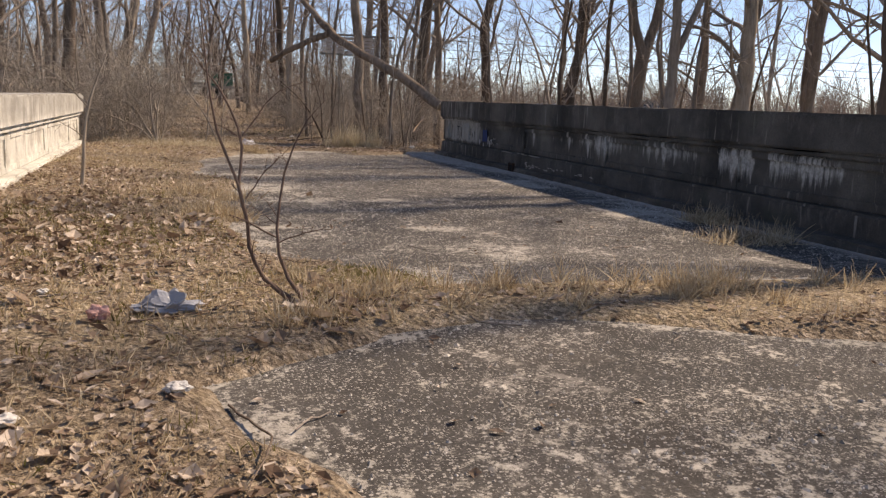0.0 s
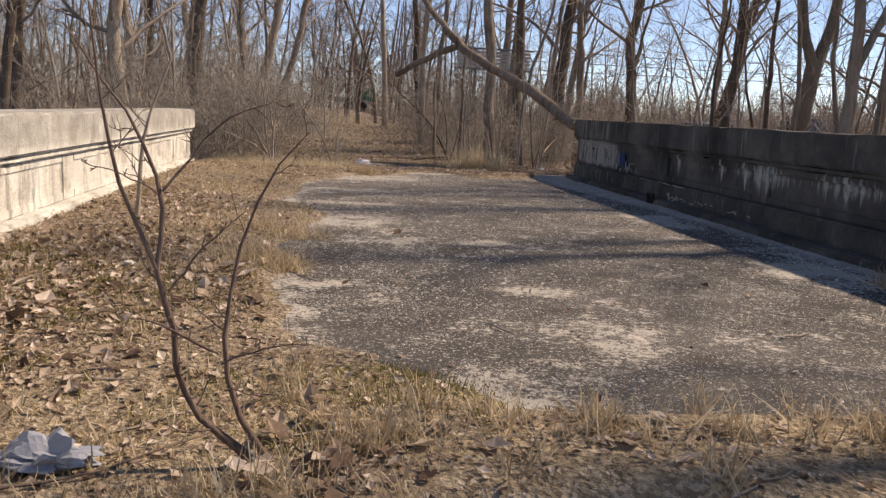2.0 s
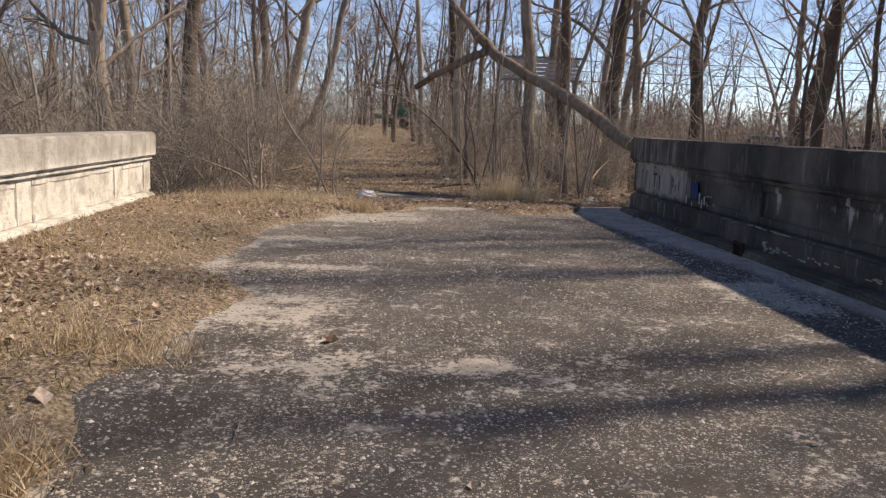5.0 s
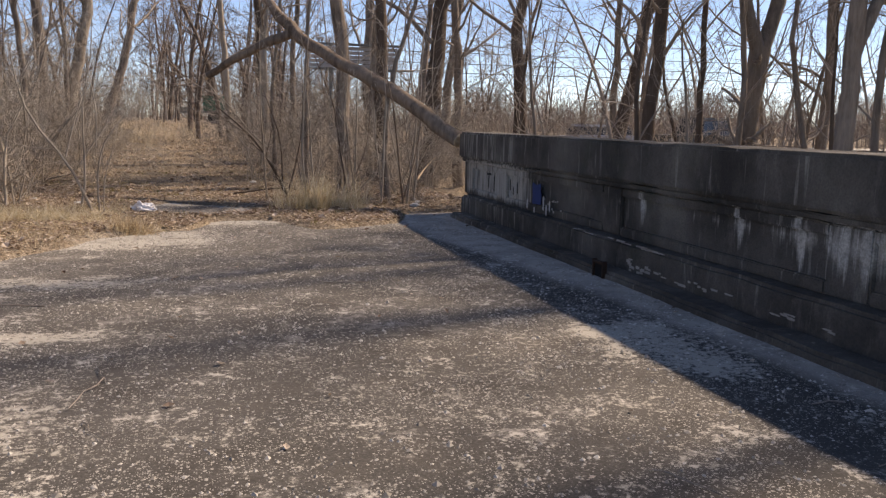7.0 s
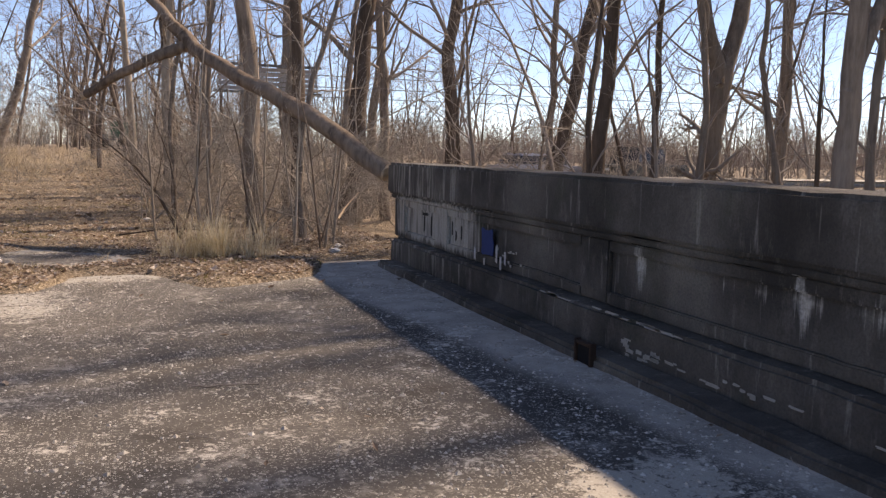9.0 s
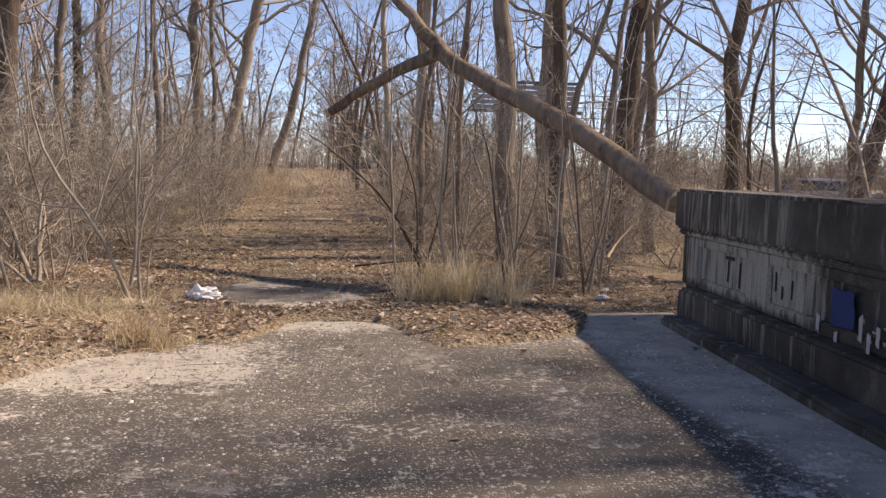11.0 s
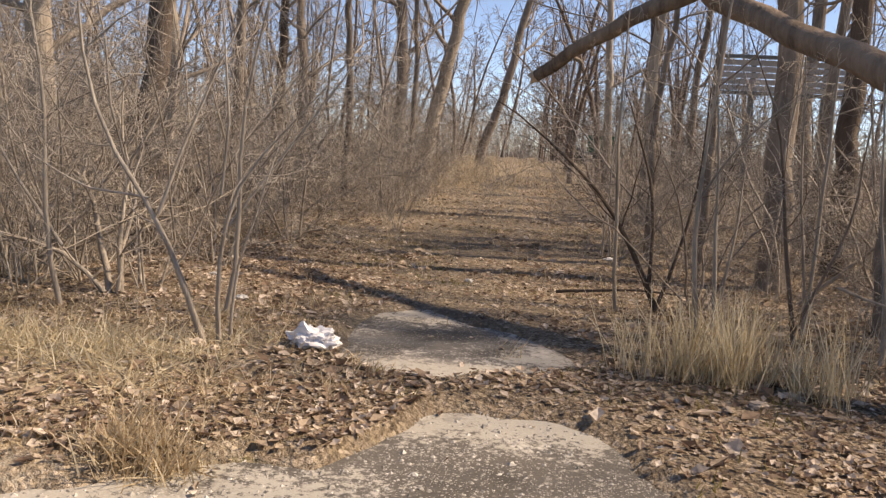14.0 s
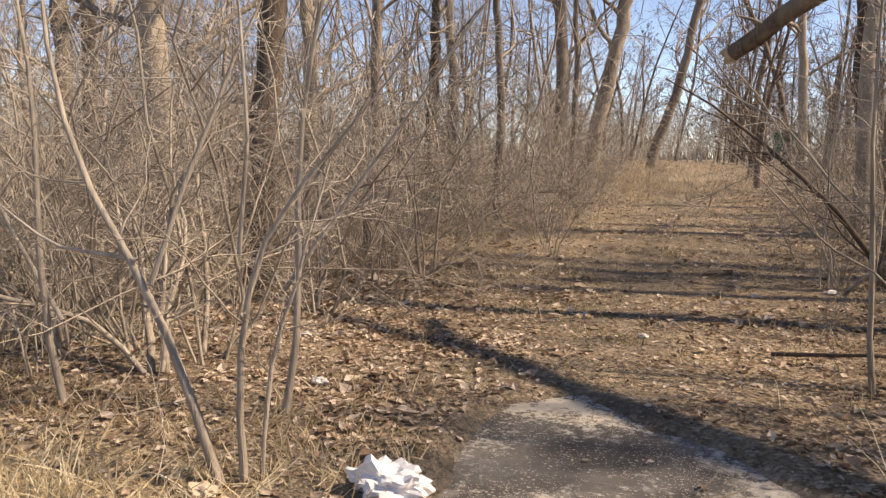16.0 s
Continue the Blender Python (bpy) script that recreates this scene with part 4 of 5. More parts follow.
# the crooked sapling in the joint of the deck
SAPLING = mat_bark("sapling_bark", (0.11, 0.075, 0.06), (0.24, 0.17, 0.135))
sapling((0.73, 4.85, 0.0), [
    [(-0.04, 0.0, 0.03, 0.024), (-0.02, 0.0, 0.11, 0.02), (-0.13, 0.0, 0.13, 0.0155), (-0.22, 0.0, 0.17, 0.014), (-0.3, 0.0, 0.26, 0.013), (-0.33, 0.0, 0.37, 0.012), (-0.34, 0.0, 0.54, 0.0115), (-0.37, 0.0, 0.67, 0.011), (-0.39, 0.0, 0.78, 0.01)],
    [(-0.39, -0.0, 0.78, 0.009), (-0.46, -0.012, 0.92, 0.008), (-0.54, -0.024, 1.04, 0.0075), (-0.55, -0.036, 1.21, 0.006), (-0.57, -0.048, 1.39, 0.005), (-0.58, -0.06, 1.6, 0.004), (-0.6, -0.072, 2.0, 0.002)],
    [(-0.39, 0.0, 0.78, 0.009), (-0.37, 0.012, 0.92, 0.0085), (-0.37, 0.024, 1.05, 0.008), (-0.43, 0.036, 1.23, 0.006), (-0.54, 0.048, 1.38, 0.0045), (-0.63, 0.06, 1.48, 0.003), (-0.7, 0.072, 1.6, 0.0015)],
    [(-0.37, 0.0, 1.05, 0.005), (-0.29, 0.03, 1.16, 0.0045), (-0.19, 0.06, 1.29, 0.0035), (-0.08, 0.09, 1.36, 0.0025), (0.03, 0.12, 1.38, 0.0012)],
    [(-0.38, -0.0, 1.04, 0.0035), (-0.47, -0.024, 1.1, 0.0025), (-0.62, -0.048, 1.15, 0.0012)],
    [(-0.02, 0.0, 0.1, 0.015), (-0.13, 0.018, 0.18, 0.012), (-0.16, 0.036, 0.28, 0.011), (-0.18, 0.054, 0.48, 0.0095), (-0.16, 0.072, 0.7, 0.008), (-0.12, 0.09, 0.89, 0.0065), (-0.06, 0.108, 1.04, 0.005), (0.02, 0.126, 1.16, 0.0035), (0.12, 0.144, 1.27, 0.002)],
    [(-0.18, -0.0, 0.48, 0.006), (-0.3, -0.012, 0.54, 0.0055), (-0.39, -0.024, 0.58, 0.004), (-0.45, -0.036, 0.61, 0.002)],
    [(-0.17, -0.0, 0.44, 0.0045), (-0.03, -0.03, 0.5, 0.0035), (0.13, -0.06, 0.53, 0.0015)],
    [(-0.35, 0.0, 0.7, 0.0045), (-0.27, 0.03, 0.81, 0.004), (-0.19, 0.06, 0.92, 0.003), (-0.1, 0.09, 0.98, 0.0015)],
    [(-0.16, -0.0, 0.34, 0.003), (-0.06, -0.03, 0.34, 0.0025), (0.04, -0.06, 0.34, 0.0012)]], 330, SAPLING, "crooked bare sapling rooted in the deck joint", (5, 3, 0), 0.22)

# thin pale sapling by the bleached parapet
sapling((-1.1, 11.2, gz(-1.1, 11.2) - 0.02), [[(0, 0, 0, 0.026), (0.05, 0, 0.7, 0.02), (0.2, 0.05, 1.4, 0.01), (0.6, 0.1, 2.2, 0.003)], [(0.1, 0, 1.0, 0.01), (-0.3, 0.1, 1.5, 0.003)]], 340, BARK_PALE, "pale bare sapling beside the bleached parapet", (5, 3, 2), 0.35)


# ---- far woods ----
def woods(name, places, seed, mat, label, hs, rs, per, lean=0.06):
    g = np.random.default_rng(seed)
    n = len(places)
    P = np.zeros((n, 8, 3))
    P[:, 0] = np.array([(x, y, gz(x, y) - 0.1) for x, y in places])
    H = g.uniform(*hs, n)
    D = np.stack([g.normal(0, lean, n), g.normal(0, lean, n), np.ones(n)], 1)
    for s in range(7):
        D = D + g.normal(0, lean * 0.9, (n, 3)) * (1, 1, 0)
        P[:, s + 1] = P[:, s] + D / np.linalg.norm(D, axis=1, keepdims=True) * H[:, None] / 7
    R = g.uniform(*rs, n)[:, None] * np.linspace(1, 0.25, 8)[None]
    c1, r1 = grow(P, R, per[0], 0.12, 50, 0.36, 4, 0.17, 0.05, 0.45, g)
    c2, r2 = grow(c1, r1, per[1], 0.1, 42, 0.5, 2, 0.2, 0.03, 0.6, g)
    bits = [tubes(P, R, 5), tubes(c1, r1, 3), tubes(c2, np.clip(r2, rs[0] * 0.09, None), 3)]
    if len(per) > 2:
        c3, r3 = grow(c2, r2, per[2] * 3, 0.1, 44, 0.65, 2, 0.22, 0.02, 0.7, g)
        bits.append(slivers(c3, np.clip(r3, rs[0] * 0.07, None), g))
    v, q = merge(bits)
    ob = part(name, mesh_np(name, v, q, mat=mat, smooth=True))
    return tagged(ob, label, "woods", kind="stuff")


def scatter(g, n, x0, x1, y0, y1, keep):
    X, Y = g.uniform(x0, x1, n), g.uniform(y0, y1, n)
    m = keep(X, Y)
    return list(zip(X[m], Y[m]))


def off_path(X, Y):
    c = 2.3 - 0.095 * (Y - 24)
    return (X < c - 2.5) | (X > c + 2.2)


g5 = np.random.default_rng(21)
FAR = mat_bark("far_bark", (0.1, 0.078, 0.064), (0.22, 0.175, 0.145))
woods("far_woods", scatter(g5, 110, -60, 45, 52, 120, lambda X, Y: off_path(X, Y) & ((X < 3) | (Y > 75))), 22, FAR, "bare grey-brown winter woods in the distance", (9, 15), (0.08, 0.2), (11, 5, 1))
woods("left_thicket", scatter(g5, 130, -26, -1.5, 25, 58, off_path), 23, BRUSH, "thicket of slim bare saplings and brush", (2.6, 7), (0.014, 0.038), (11, 5, 2), 0.22)
woods("right_thicket", scatter(g5, 62, 3.5, 26, 28, 62, off_path), 24, BRUSH, "thicket of slim bare saplings and brush", (2.0, 5), (0.013, 0.034), (11, 5, 2), 0.2)
woods("far_scrub", scatter(g5, 150, -70, 90, 60, 130, lambda X, Y: (np.abs(X + 1.5) > 4) | (Y > 82)), 25, FAR, "brown scrub along the horizon", (2.5, 6), (0.04, 0.08), (9, 4))
woods("roadside_scrub", scatter(g5, 200, 13, 85, 38, 80, lambda X, Y: Y > 41), 26, FAR, "brown scrub along the horizon", (2.5, 5), (0.04, 0.07), (9, 4))


woods("left_canopy", scatter(g5, 100, -26, -3.5, 25, 54, off_path), 28, TWIG, "crowded slim bare trees with fine twigs", (7, 13), (0.04, 0.085), (14, 6, 3), 0.14)
woods("right_canopy", scatter(g5, 22, 9, 32, 27, 56, off_path), 29, TWIG, "crowded slim bare trees with fine twigs", (6, 11), (0.035, 0.08), (14, 6, 3), 0.14)
woods("bank_scrub", scatter(g5, 260, 12, 52, 28, 50, off_path), 30, BRUSH, "low brown scrub on the bank behind the parapet", (1.6, 3.6), (0.012, 0.03), (10, 4), 0.14)
woods("path_woods", scatter(g5, 60, -16, 12, 47, 82, off_path), 27, FAR, "bare grey-brown trees beside the far path", (7, 13), (0.06, 0.14), (10, 4, 2), 0.08)

woods("path_end_trees", [(3.6, 86), (-0.5, 92), (-4.5, 88), (7.5, 90), (2.0, 104), (-8.5, 96), (11.5, 98), (-2.5, 110), (5.5, 112), (15.5, 92)], 33, FAR, "broad bare trees where the path ends", (10, 15), (0.16, 0.26), (16, 8, 3), 0.07)

woods("path_end_scrub", scatter(g5, 120, -16, 14, 72, 84, lambda X, Y: X < 99), 34, BRUSH, "tan brush closing the path's far end", (1.8, 4.6), (0.03, 0.06), (10, 5, 2), 0.2)

# treeline on the horizon, far behind everything else: slim trees too far to tell apart
LINE = Mat("far_treeline", 0.95, 0.1)
# Lighter than the nearer woods' bark: distance haze is put into the colour.
LINE.color(LINE.ramp(LINE.rand(), (0.0, (0.23, 0.175, 0.145)), (0.5, (0.33, 0.26, 0.215)), (1.0, (0.42, 0.345, 0.295))))
gb = np.random.default_rng(91)
n, per = 640, 300
a = gb.uniform(radians(-35), radians(215), n)
rad = gb.uniform(135, 200, n)
CX, CY = np.cos(a) * rad, 20 + np.sin(a) * rad
ahead = np.clip((np.sin(a) - 0.55) * 2.5, 0, 1) * (CX < 25) + np.clip(-np.cos(a), 0, 1)
TOP = (8.5 + 6.0 * np.clip(ahead, 0, 1)) * gb.uniform(0.65, 1.3, n)
WIDE = TOP * gb.uniform(0.3, 0.48, n)
# each crown is a loose dome of twigs that point up and outwards
u = gb.normal(0, 1, (n, per, 3))
u /= np.linalg.norm(u, axis=2, keepdims=True)
u *= gb.random((n, per, 1)) ** 0.4
u[..., 2] = np.abs(u[..., 2]) * 1.1 - 0.25
low = (TOP * 0.38)[:, None]
C = np.stack([CX[:, None] + u[..., 0] * WIDE[:, None], CY[:, None] + u[..., 1] * WIDE[:, None], low + u[..., 2] * (TOP[:, None] - low) - 1.0], -1)
D = u * (0.8, 0.8, 0.6) + gb.normal(0, 0.35, u.shape) + np.array([0, 0, 0.55])
D *= (gb.uniform(0.7, 2.0, (n, per)) / np.linalg.norm(D, axis=2))[..., None]
S = np.stack([-np.sin(a), np.cos(a), 0 * a], 1)[:, None, :] * gb.uniform(0.02, 0.055, (n, per, 1))
twig_v = np.stack([C - S, C + S, C + D], 2).reshape(-1, 3)
# trunks and undergrowth fill the foot of the line
m = 60000
a = gb.uniform(radians(-35), radians(215), m)
rad = gb.uniform(132, 190, m)
X, Y = np.cos(a) * rad, 20 + np.sin(a) * rad
H = (5.2 + 2.0 * vnoise(X, Y, 0.06, 91)) * (0.3 + 0.9 * gb.random(m)) - 1.2
W = gb.uniform(0.03, 0.09, m)
sx, sy, lean = -np.sin(a), np.cos(a), gb.uniform(-1.1, 1.1, m)
foot_v = np.stack([np.stack([X - sx * W, Y - sy * W, X * 0 - 2.2], 1), np.stack([X + sx * W, Y + sy * W, X * 0 - 2.2], 1), np.stack([X + sx * lean, Y + sy * lean, H], 1)], 1).reshape(-1, 3)
V = np.concatenate([twig_v, foot_v])
F = np.arange(len(V)).reshape(-1, 3)
tagged(part("backdrop", mesh_np("backdrop", V, None, F, LINE.m)), "hazy brown winter treeline along the horizon", "treeline", kind="structure")

# ---- leaves, grass, grit ----
def scatter_mesh(name, template, faces, X, Y, Z, size, tilt, g, mat, label, category, squash=None, smooth=False, bow=None):
    """Many small pieces in one mesh; template (n, 3) is turned, tilted, scaled and set down at each place."""
    n = len(X)
    az = g.uniform(0, 2 * np.pi, n)
    tx, ty = g.normal(0, tilt, n), g.normal(0, tilt, n)
    ca, sa = np.cos(az), np.sin(az)
    T = np.asarray(template, float)[None] * size[:, None, None]
    T = T * g.uniform(0.75, 1.25, (n, 1, 3)) if squash is None else T * squash[:, None, :]
    x, y, z = T[..., 0], T[..., 1], T[..., 2]
    if bow is not None:
        y = y + bow[:, None] * BLADE_BOW[None]
    y, z = y * np.cos(tx)[:, None] - z * np.sin(tx)[:, None], y * np.sin(tx)[:, None] + z * np.cos(tx)[:, None]
    x, z = x * np.cos(ty)[:, None] + z * np.sin(ty)[:, None], -x * np.sin(ty)[:, None] + z * np.cos(ty)[:, None]
    V = np.stack([x * ca[:, None] - y * sa[:, None] + X[:, None], x * sa[:, None] + y * ca[:, None] + Y[:, None], z + Z[:, None]], -1)
    F = (np.asarray(faces)[None] + (np.arange(n) * len(template))[:, None, None]).reshape(-1, len(faces[0]))
    me = mesh_np(name, V.reshape(-1, 3), F if F.shape[1] == 4 else None, F if F.shape[1] == 3 else None, mat, smooth)
    return tagged(part(name, me), label, category, kind="stuff")


def places(g, n, x0, x1, y0, y1, weight):
    X, Y = g.uniform(x0, x1, n), g.uniform(y0, y1, n)
    m = g.random(n) < weight(X, Y)
    return X[m], Y[m]


LEAF_T = [(-0.5, 0, 0.06), (-0.05, 0.36, 0.16), (0.5, 0.03, 0.14), (0.02, -0.34, 0.18), (0, 0, 0)]
LEAF_F = [(0, 4, 1), (1, 4, 2), (2, 4, 3), (3, 4, 0)]
gl = np.random.default_rng(41)


def leaf_w(X, Y):
    s = litter(X, Y)
    drift = np.where(Y < 20, 0.16, 0.35) + np.where(Y < 20, 0.84, 0.65) * step(-0.1, 0.45, vnoise(X, Y, 0.7, 51))
    w = step(-0.02, 0.35, s) * drift
    w = np.where((Y > 4.2) & (Y < 5.8) & (X > 1.2), w * 0.45, w)
    w = w * (1 - 0.75 * np.exp(-((X - 0.2) / 1.1) ** 2 - ((Y - 20.9) / 0.7) ** 2))
    w = np.where(s <= 0, 0.004, w)
    path = np.exp(-((X - 2.3 + 0.095 * (Y - 24)) / 1.2) ** 2) * (Y > 23.5)
    return w * (1 - 0.55 * path)


def lay(X, Y, lift):
    return np.maximum(ground_z(X, Y), np.where((X > -1.9) & (X < WALL_R) & (Y < 24), road_z(X, Y), -9)) + lift


for lab, n, x0, x1, y0, y1, sz in (("near", 52000, -1.95, 6.6, 1.5, 9, (0.02, 0.065)), ("bridge", 30000, -1.95, 6.6, 9, 20.5, (0.025, 0.07)), ("end", 76000, -4.0, 7.5, 19.5, 28, (0.022, 0.07)), ("wood", 24000, -8, 8, 27, 48, (0.045, 0.11))):
    X, Y = places(gl, n, x0, x1, y0, y1, leaf_w)
    size = gl.uniform(*sz, len(X)) * np.where(gl.random(len(X)) < 0.06, 2.0, 1.0)
    scatter_mesh("leaf_litter", LEAF_T, LEAF_F, X, Y, lay(X, Y, 0.004 + 0.012 * gl.random(len(X))), size, 0.3, gl, LEAF, "curled brown and tan fallen leaves on the ground", "leaf litter")

# heaped pale leaves along the bleached parapet
X, Y = gl.normal(-0.9, 0.45, 2200), gl.uniform(5.5, 14, 2200)
m = X > -1.9
X, Y = X[m], Y[m]
scatter_mesh("leaf_drift", LEAF_T, LEAF_F, X, Y, lay(X, Y, 0.01 + 0.03 * gl.random(len(X))), gl.uniform(0.035, 0.08, len(X)), 0.5, gl, LEAF, "drift of large pale fallen leaves by the parapet", "leaf litter")

# large pale leaves that lie singly on top
X, Y = places(gl, 900, -1.85, 1.0, 4.0, 10.0, lambda X, Y: (litter(X, Y) > 0.1) * step(-0.2, 0.5, vnoise(X, Y, 0.9, 52)))
scatter_mesh("large_leaves", LEAF_T, LEAF_F, X, Y, lay(X, Y, 0.02 + 0.02 * gl.random(len(X))), gl.uniform(0.08, 0.16, len(X)), 0.4, gl, LEAF, "large pale curled leaves lying on the litter", "leaf litter")

BLADE_T = [(-0.010, 0, 0), (0.010, 0, 0), (-0.009, 0.0, 0.36), (0.009, 0.0, 0.36), (-0.006, 0.0, 0.7), (0.006, 0.0, 0.7), (0.0, 0.0, 0.95)]
BLADE_BOW = np.array([0, 0, 0.06, 0.06, 0.2, 0.2, 0.42])
BLADE_F = [(0, 1, 3), (0, 3, 2), (2, 3, 5), (2, 5, 4), (4, 5, 6)]


def tufts(name, g, count, per, x0, x1, y0, y1, weight, h, spread, tilt, mat, label):
    X, Y = places(g, count, x0, x1, y0, y1, weight)
    n = len(X)
    X, Y = np.repeat(X, per) + g.normal(0, spread, n * per), np.repeat(Y, per) + g.normal(0, spread, n * per)
    H = np.repeat(g.uniform(*h, n), per) * g.uniform(0.5, 1.15, n * per)
    w = np.repeat(g.uniform(0.25, 0.45, n), per)
    bow = g.uniform(0.2, 1.3, n * per)
    squash = np.stack([w, w, H], -1)
    T = np.array(BLADE_T)
    ob = scatter_mesh(name, T, BLADE_F, X, Y, lay(X, Y, -0.01), np.ones(n * per), tilt, g, mat, label, "grass", squash, bow=bow * H)
    return ob


def band_w(X, Y):
    return step(0.0, 0.3, litter(X, Y)) * np.exp(-((Y - 4.95) / 0.5) ** 2) * step(-0.35, 0.35, vnoise(X, Y, 1.6, 62))


def strip_w(X, Y):
    return step(0.0, 0.25, litter(X, Y)) * (0.25 + 0.75 * step(-0.1, 0.5, vnoise(X, Y, 0.8, 61)))


gg = np.random.default_rng(43)
tufts("dry_grass", gg, 3200, 13, 0.4, 6.6, 4.0, 6.0, band_w, (0.05, 0.27), 0.04, 0.45, STRAW, "tufts of dry straw grass in the deck joint")
tufts("low_grass", gg, 5200, 9, -1.9, 2.0, 2.0, 20.0, strip_w, (0.04, 0.13), 0.05, 0.55, STRAW, "short dry grass over the buried kerb")
tufts("green_grass", gg, 2600, 9, -1.9, 1.8, 2.0, 16.0, lambda X, Y: np.clip(moss_mask(X, Y) + 0.15, 0, 1) * (litter(X, Y) > 0.05), (0.03, 0.09), 0.05, 0.5, GREEN, "short winter-green grass and moss")
tufts("moss_grass", gg, 900, 10, -1.95, 0.6, 6.6, 10.6, lambda X, Y: np.exp(-((X + 1.5) / 0.35) ** 2 - ((Y - 8.6) / 0.9) ** 2) + 0.5 * np.exp(-((X + 0.5) / 0.5) ** 2 - ((Y - 7.6) / 1.0) ** 2), (0.04, 0.12), 0.05, 0.5, GREEN, "fresh green grass at the bleached parapet's foot")
tufts("moss_cushion", gg, 500, 10, 0.9, 2.0, 5.4, 6.4, lambda X, Y: np.exp(-((X - 1.4) / 0.3) ** 2 - ((Y - 5.85) / 0.25) ** 2), (0.02, 0.06), 0.04, 0.5, GREEN, "yellow-green moss at the asphalt's edge")
tufts("tall_straw", gg, 640, 12, 3.6, 6.2, 21.0, 22.9, lambda X, Y: np.exp(-((X - 4.6) / 0.75) ** 2 - ((Y - 21.8) / 0.45) ** 2) * 1.4 * step(-0.05, 0.4, vnoise(X, Y, 1.7, 77)), (0.3, 0.72), 0.05, 0.22, STRAW_PALE, "tall bleached straw grass by the parapet's end")
tufts("verge_straw", gg, 1300, 11, -1.8, 2.4, 19.4, 22.4, lambda X, Y: (litter(X, Y) > 0.05) * step(-0.5, 0.5, vnoise(X, Y, 1.1, 71)), (0.05, 0.17), 0.07, 0.85, STRAW, "matted straw grass at the bridge's end")
tufts("matted_straw", gg, 1500, 11, -1.6, 1.5, 20.0, 21.9, lambda X, Y: np.exp(-((X - 0.2) / 1.1) ** 2 - ((Y - 20.9) / 0.65) ** 2) * step(-0.35, 0.2, vnoise(X, Y, 1.4, 75)), (0.1, 0.32), 0.06, 1.2, STRAW_PALE, "flattened bleached straw at the bridge's end")
tufts("path_grass", gg, 2000, 7, -4, 7, 22, 50, lambda X, Y: 0.35 + 0.65 * (np.abs(X - 2.3 + 0.095 * (Y - 24)) > 1.2), (0.06, 0.22), 0.08, 0.55, STRAW, "thin dry grass along the path")
tufts("olive_grass", gg, 2600, 8, -3, 6, 19.5, 34, lambda X, Y: (litter(X, Y) > 0.05) * step(0.0, 0.5, vnoise(X, Y, 0.7, 73)), (0.03, 0.1), 0.06, 0.5, GREEN, "short olive grass along the path")
tufts("far_straw", gg, 1100, 12, -4.5, 3.0, 42, 66, lambda X, Y: (X < -0.2 - 0.095 * (Y - 44)) * 1.0 + 0.25, (0.3, 0.8), 0.15, 0.25, STRAW, "tall orange-tan grass at the far path")
tufts("field_straw", gg, 1000, 9, -30, -4.5, 22, 45, lambda X, Y: X * 0 + 0.8, (0.3, 0.7), 0.25, 0.35, STRAW, "pale dry grass in the clearing")
for x, y, r in ((5.7, 7.3, 0.5), (5.0, 3.6, 0.35), (5.5, 4.4, 0.6), (6.2, 8.6, 0.3), (0.45, 10.85, 0.42), (0.4, 9.0, 0.3), (1.7, 19.5, 0.2)):
    tufts("grass_tuft", gg, 60, 12, x - r, x + r, y - r * 0.7, y + r * 0.7, lambda X, Y: X * 0 + 1, (0.08, 0.3), 0.06, 0.6, STRAW, "lone tuft of dry straw grass on the asphalt")

CHIP_T = [(-0.5, 0, 0), (0, -0.42, 0), (0.5, 0.05, 0), (0.05, 0.45, 0), (0.05, 0.05, 0.3)]
CHIP_F = [(0, 1, 4), (1, 2, 4), (2, 3, 4), (3, 0, 4)]
gc = np.random.default_rng(47)
for n, y0, y1, sz in ((48000, 1.2, 8, (0.007, 0.026)), (52000, 8, 21, (0.009, 0.034))):
    X, Y = places(gc, n, -0.2, 6.5, y0, y1, lambda X, Y: np.clip(0.22 + 0.6 * step(-0.2, 0.6, vnoise(X, Y, 1.2, 81)) + 0.4 * pale_mask(X, Y), 0, 1) * (litter(X, Y) < 0.03))
    scatter_mesh("stone_grit", CHIP_T, CHIP_F, X, Y, road_z(X, Y) - 0.001, gc.uniform(*sz, len(X)) * np.where(gc.random(len(X)) < 0.04, 1.8, 1), 0.15, gc, CHIPS, "pale stone grit strewn over the asphalt", "grit")

# fallen twigs
gt = np.random.default_rng(53)
X, Y = places(gt, 520, -3, 7, 2, 32, lambda X, Y: np.where(litter(X, Y) > 0, 0.9, 0.15))
n = len(X)
az, L = gt.uniform(0, 6.28, n), gt.uniform(0.08, 0.5, n)
s = np.linspace(-0.5, 0.5, 5)
P = np.stack([X[:, None] + np.cos(az)[:, None] * s * L[:, None], Y[:, None] + np.sin(az)[:, None] * s * L[:, None], np.zeros((n, 5))], -1) + gt.normal(0, 0.012, (n, 5, 3)) * (1, 1, 0)
P[..., 2] = lay(P[..., 0], P[..., 1], 0.006) + gt.uniform(0, 0.015, (n, 5))
v, q = tubes(P, np.repeat(gt.uniform(0.002, 0.006, n)[:, None], 5, 1), 4)
tagged(part("fallen_twigs", mesh_np("fallen_twigs", v, q, mat=TWIG)), "thin fallen twigs strewn over ground and road", "twigs", kind="stuff")


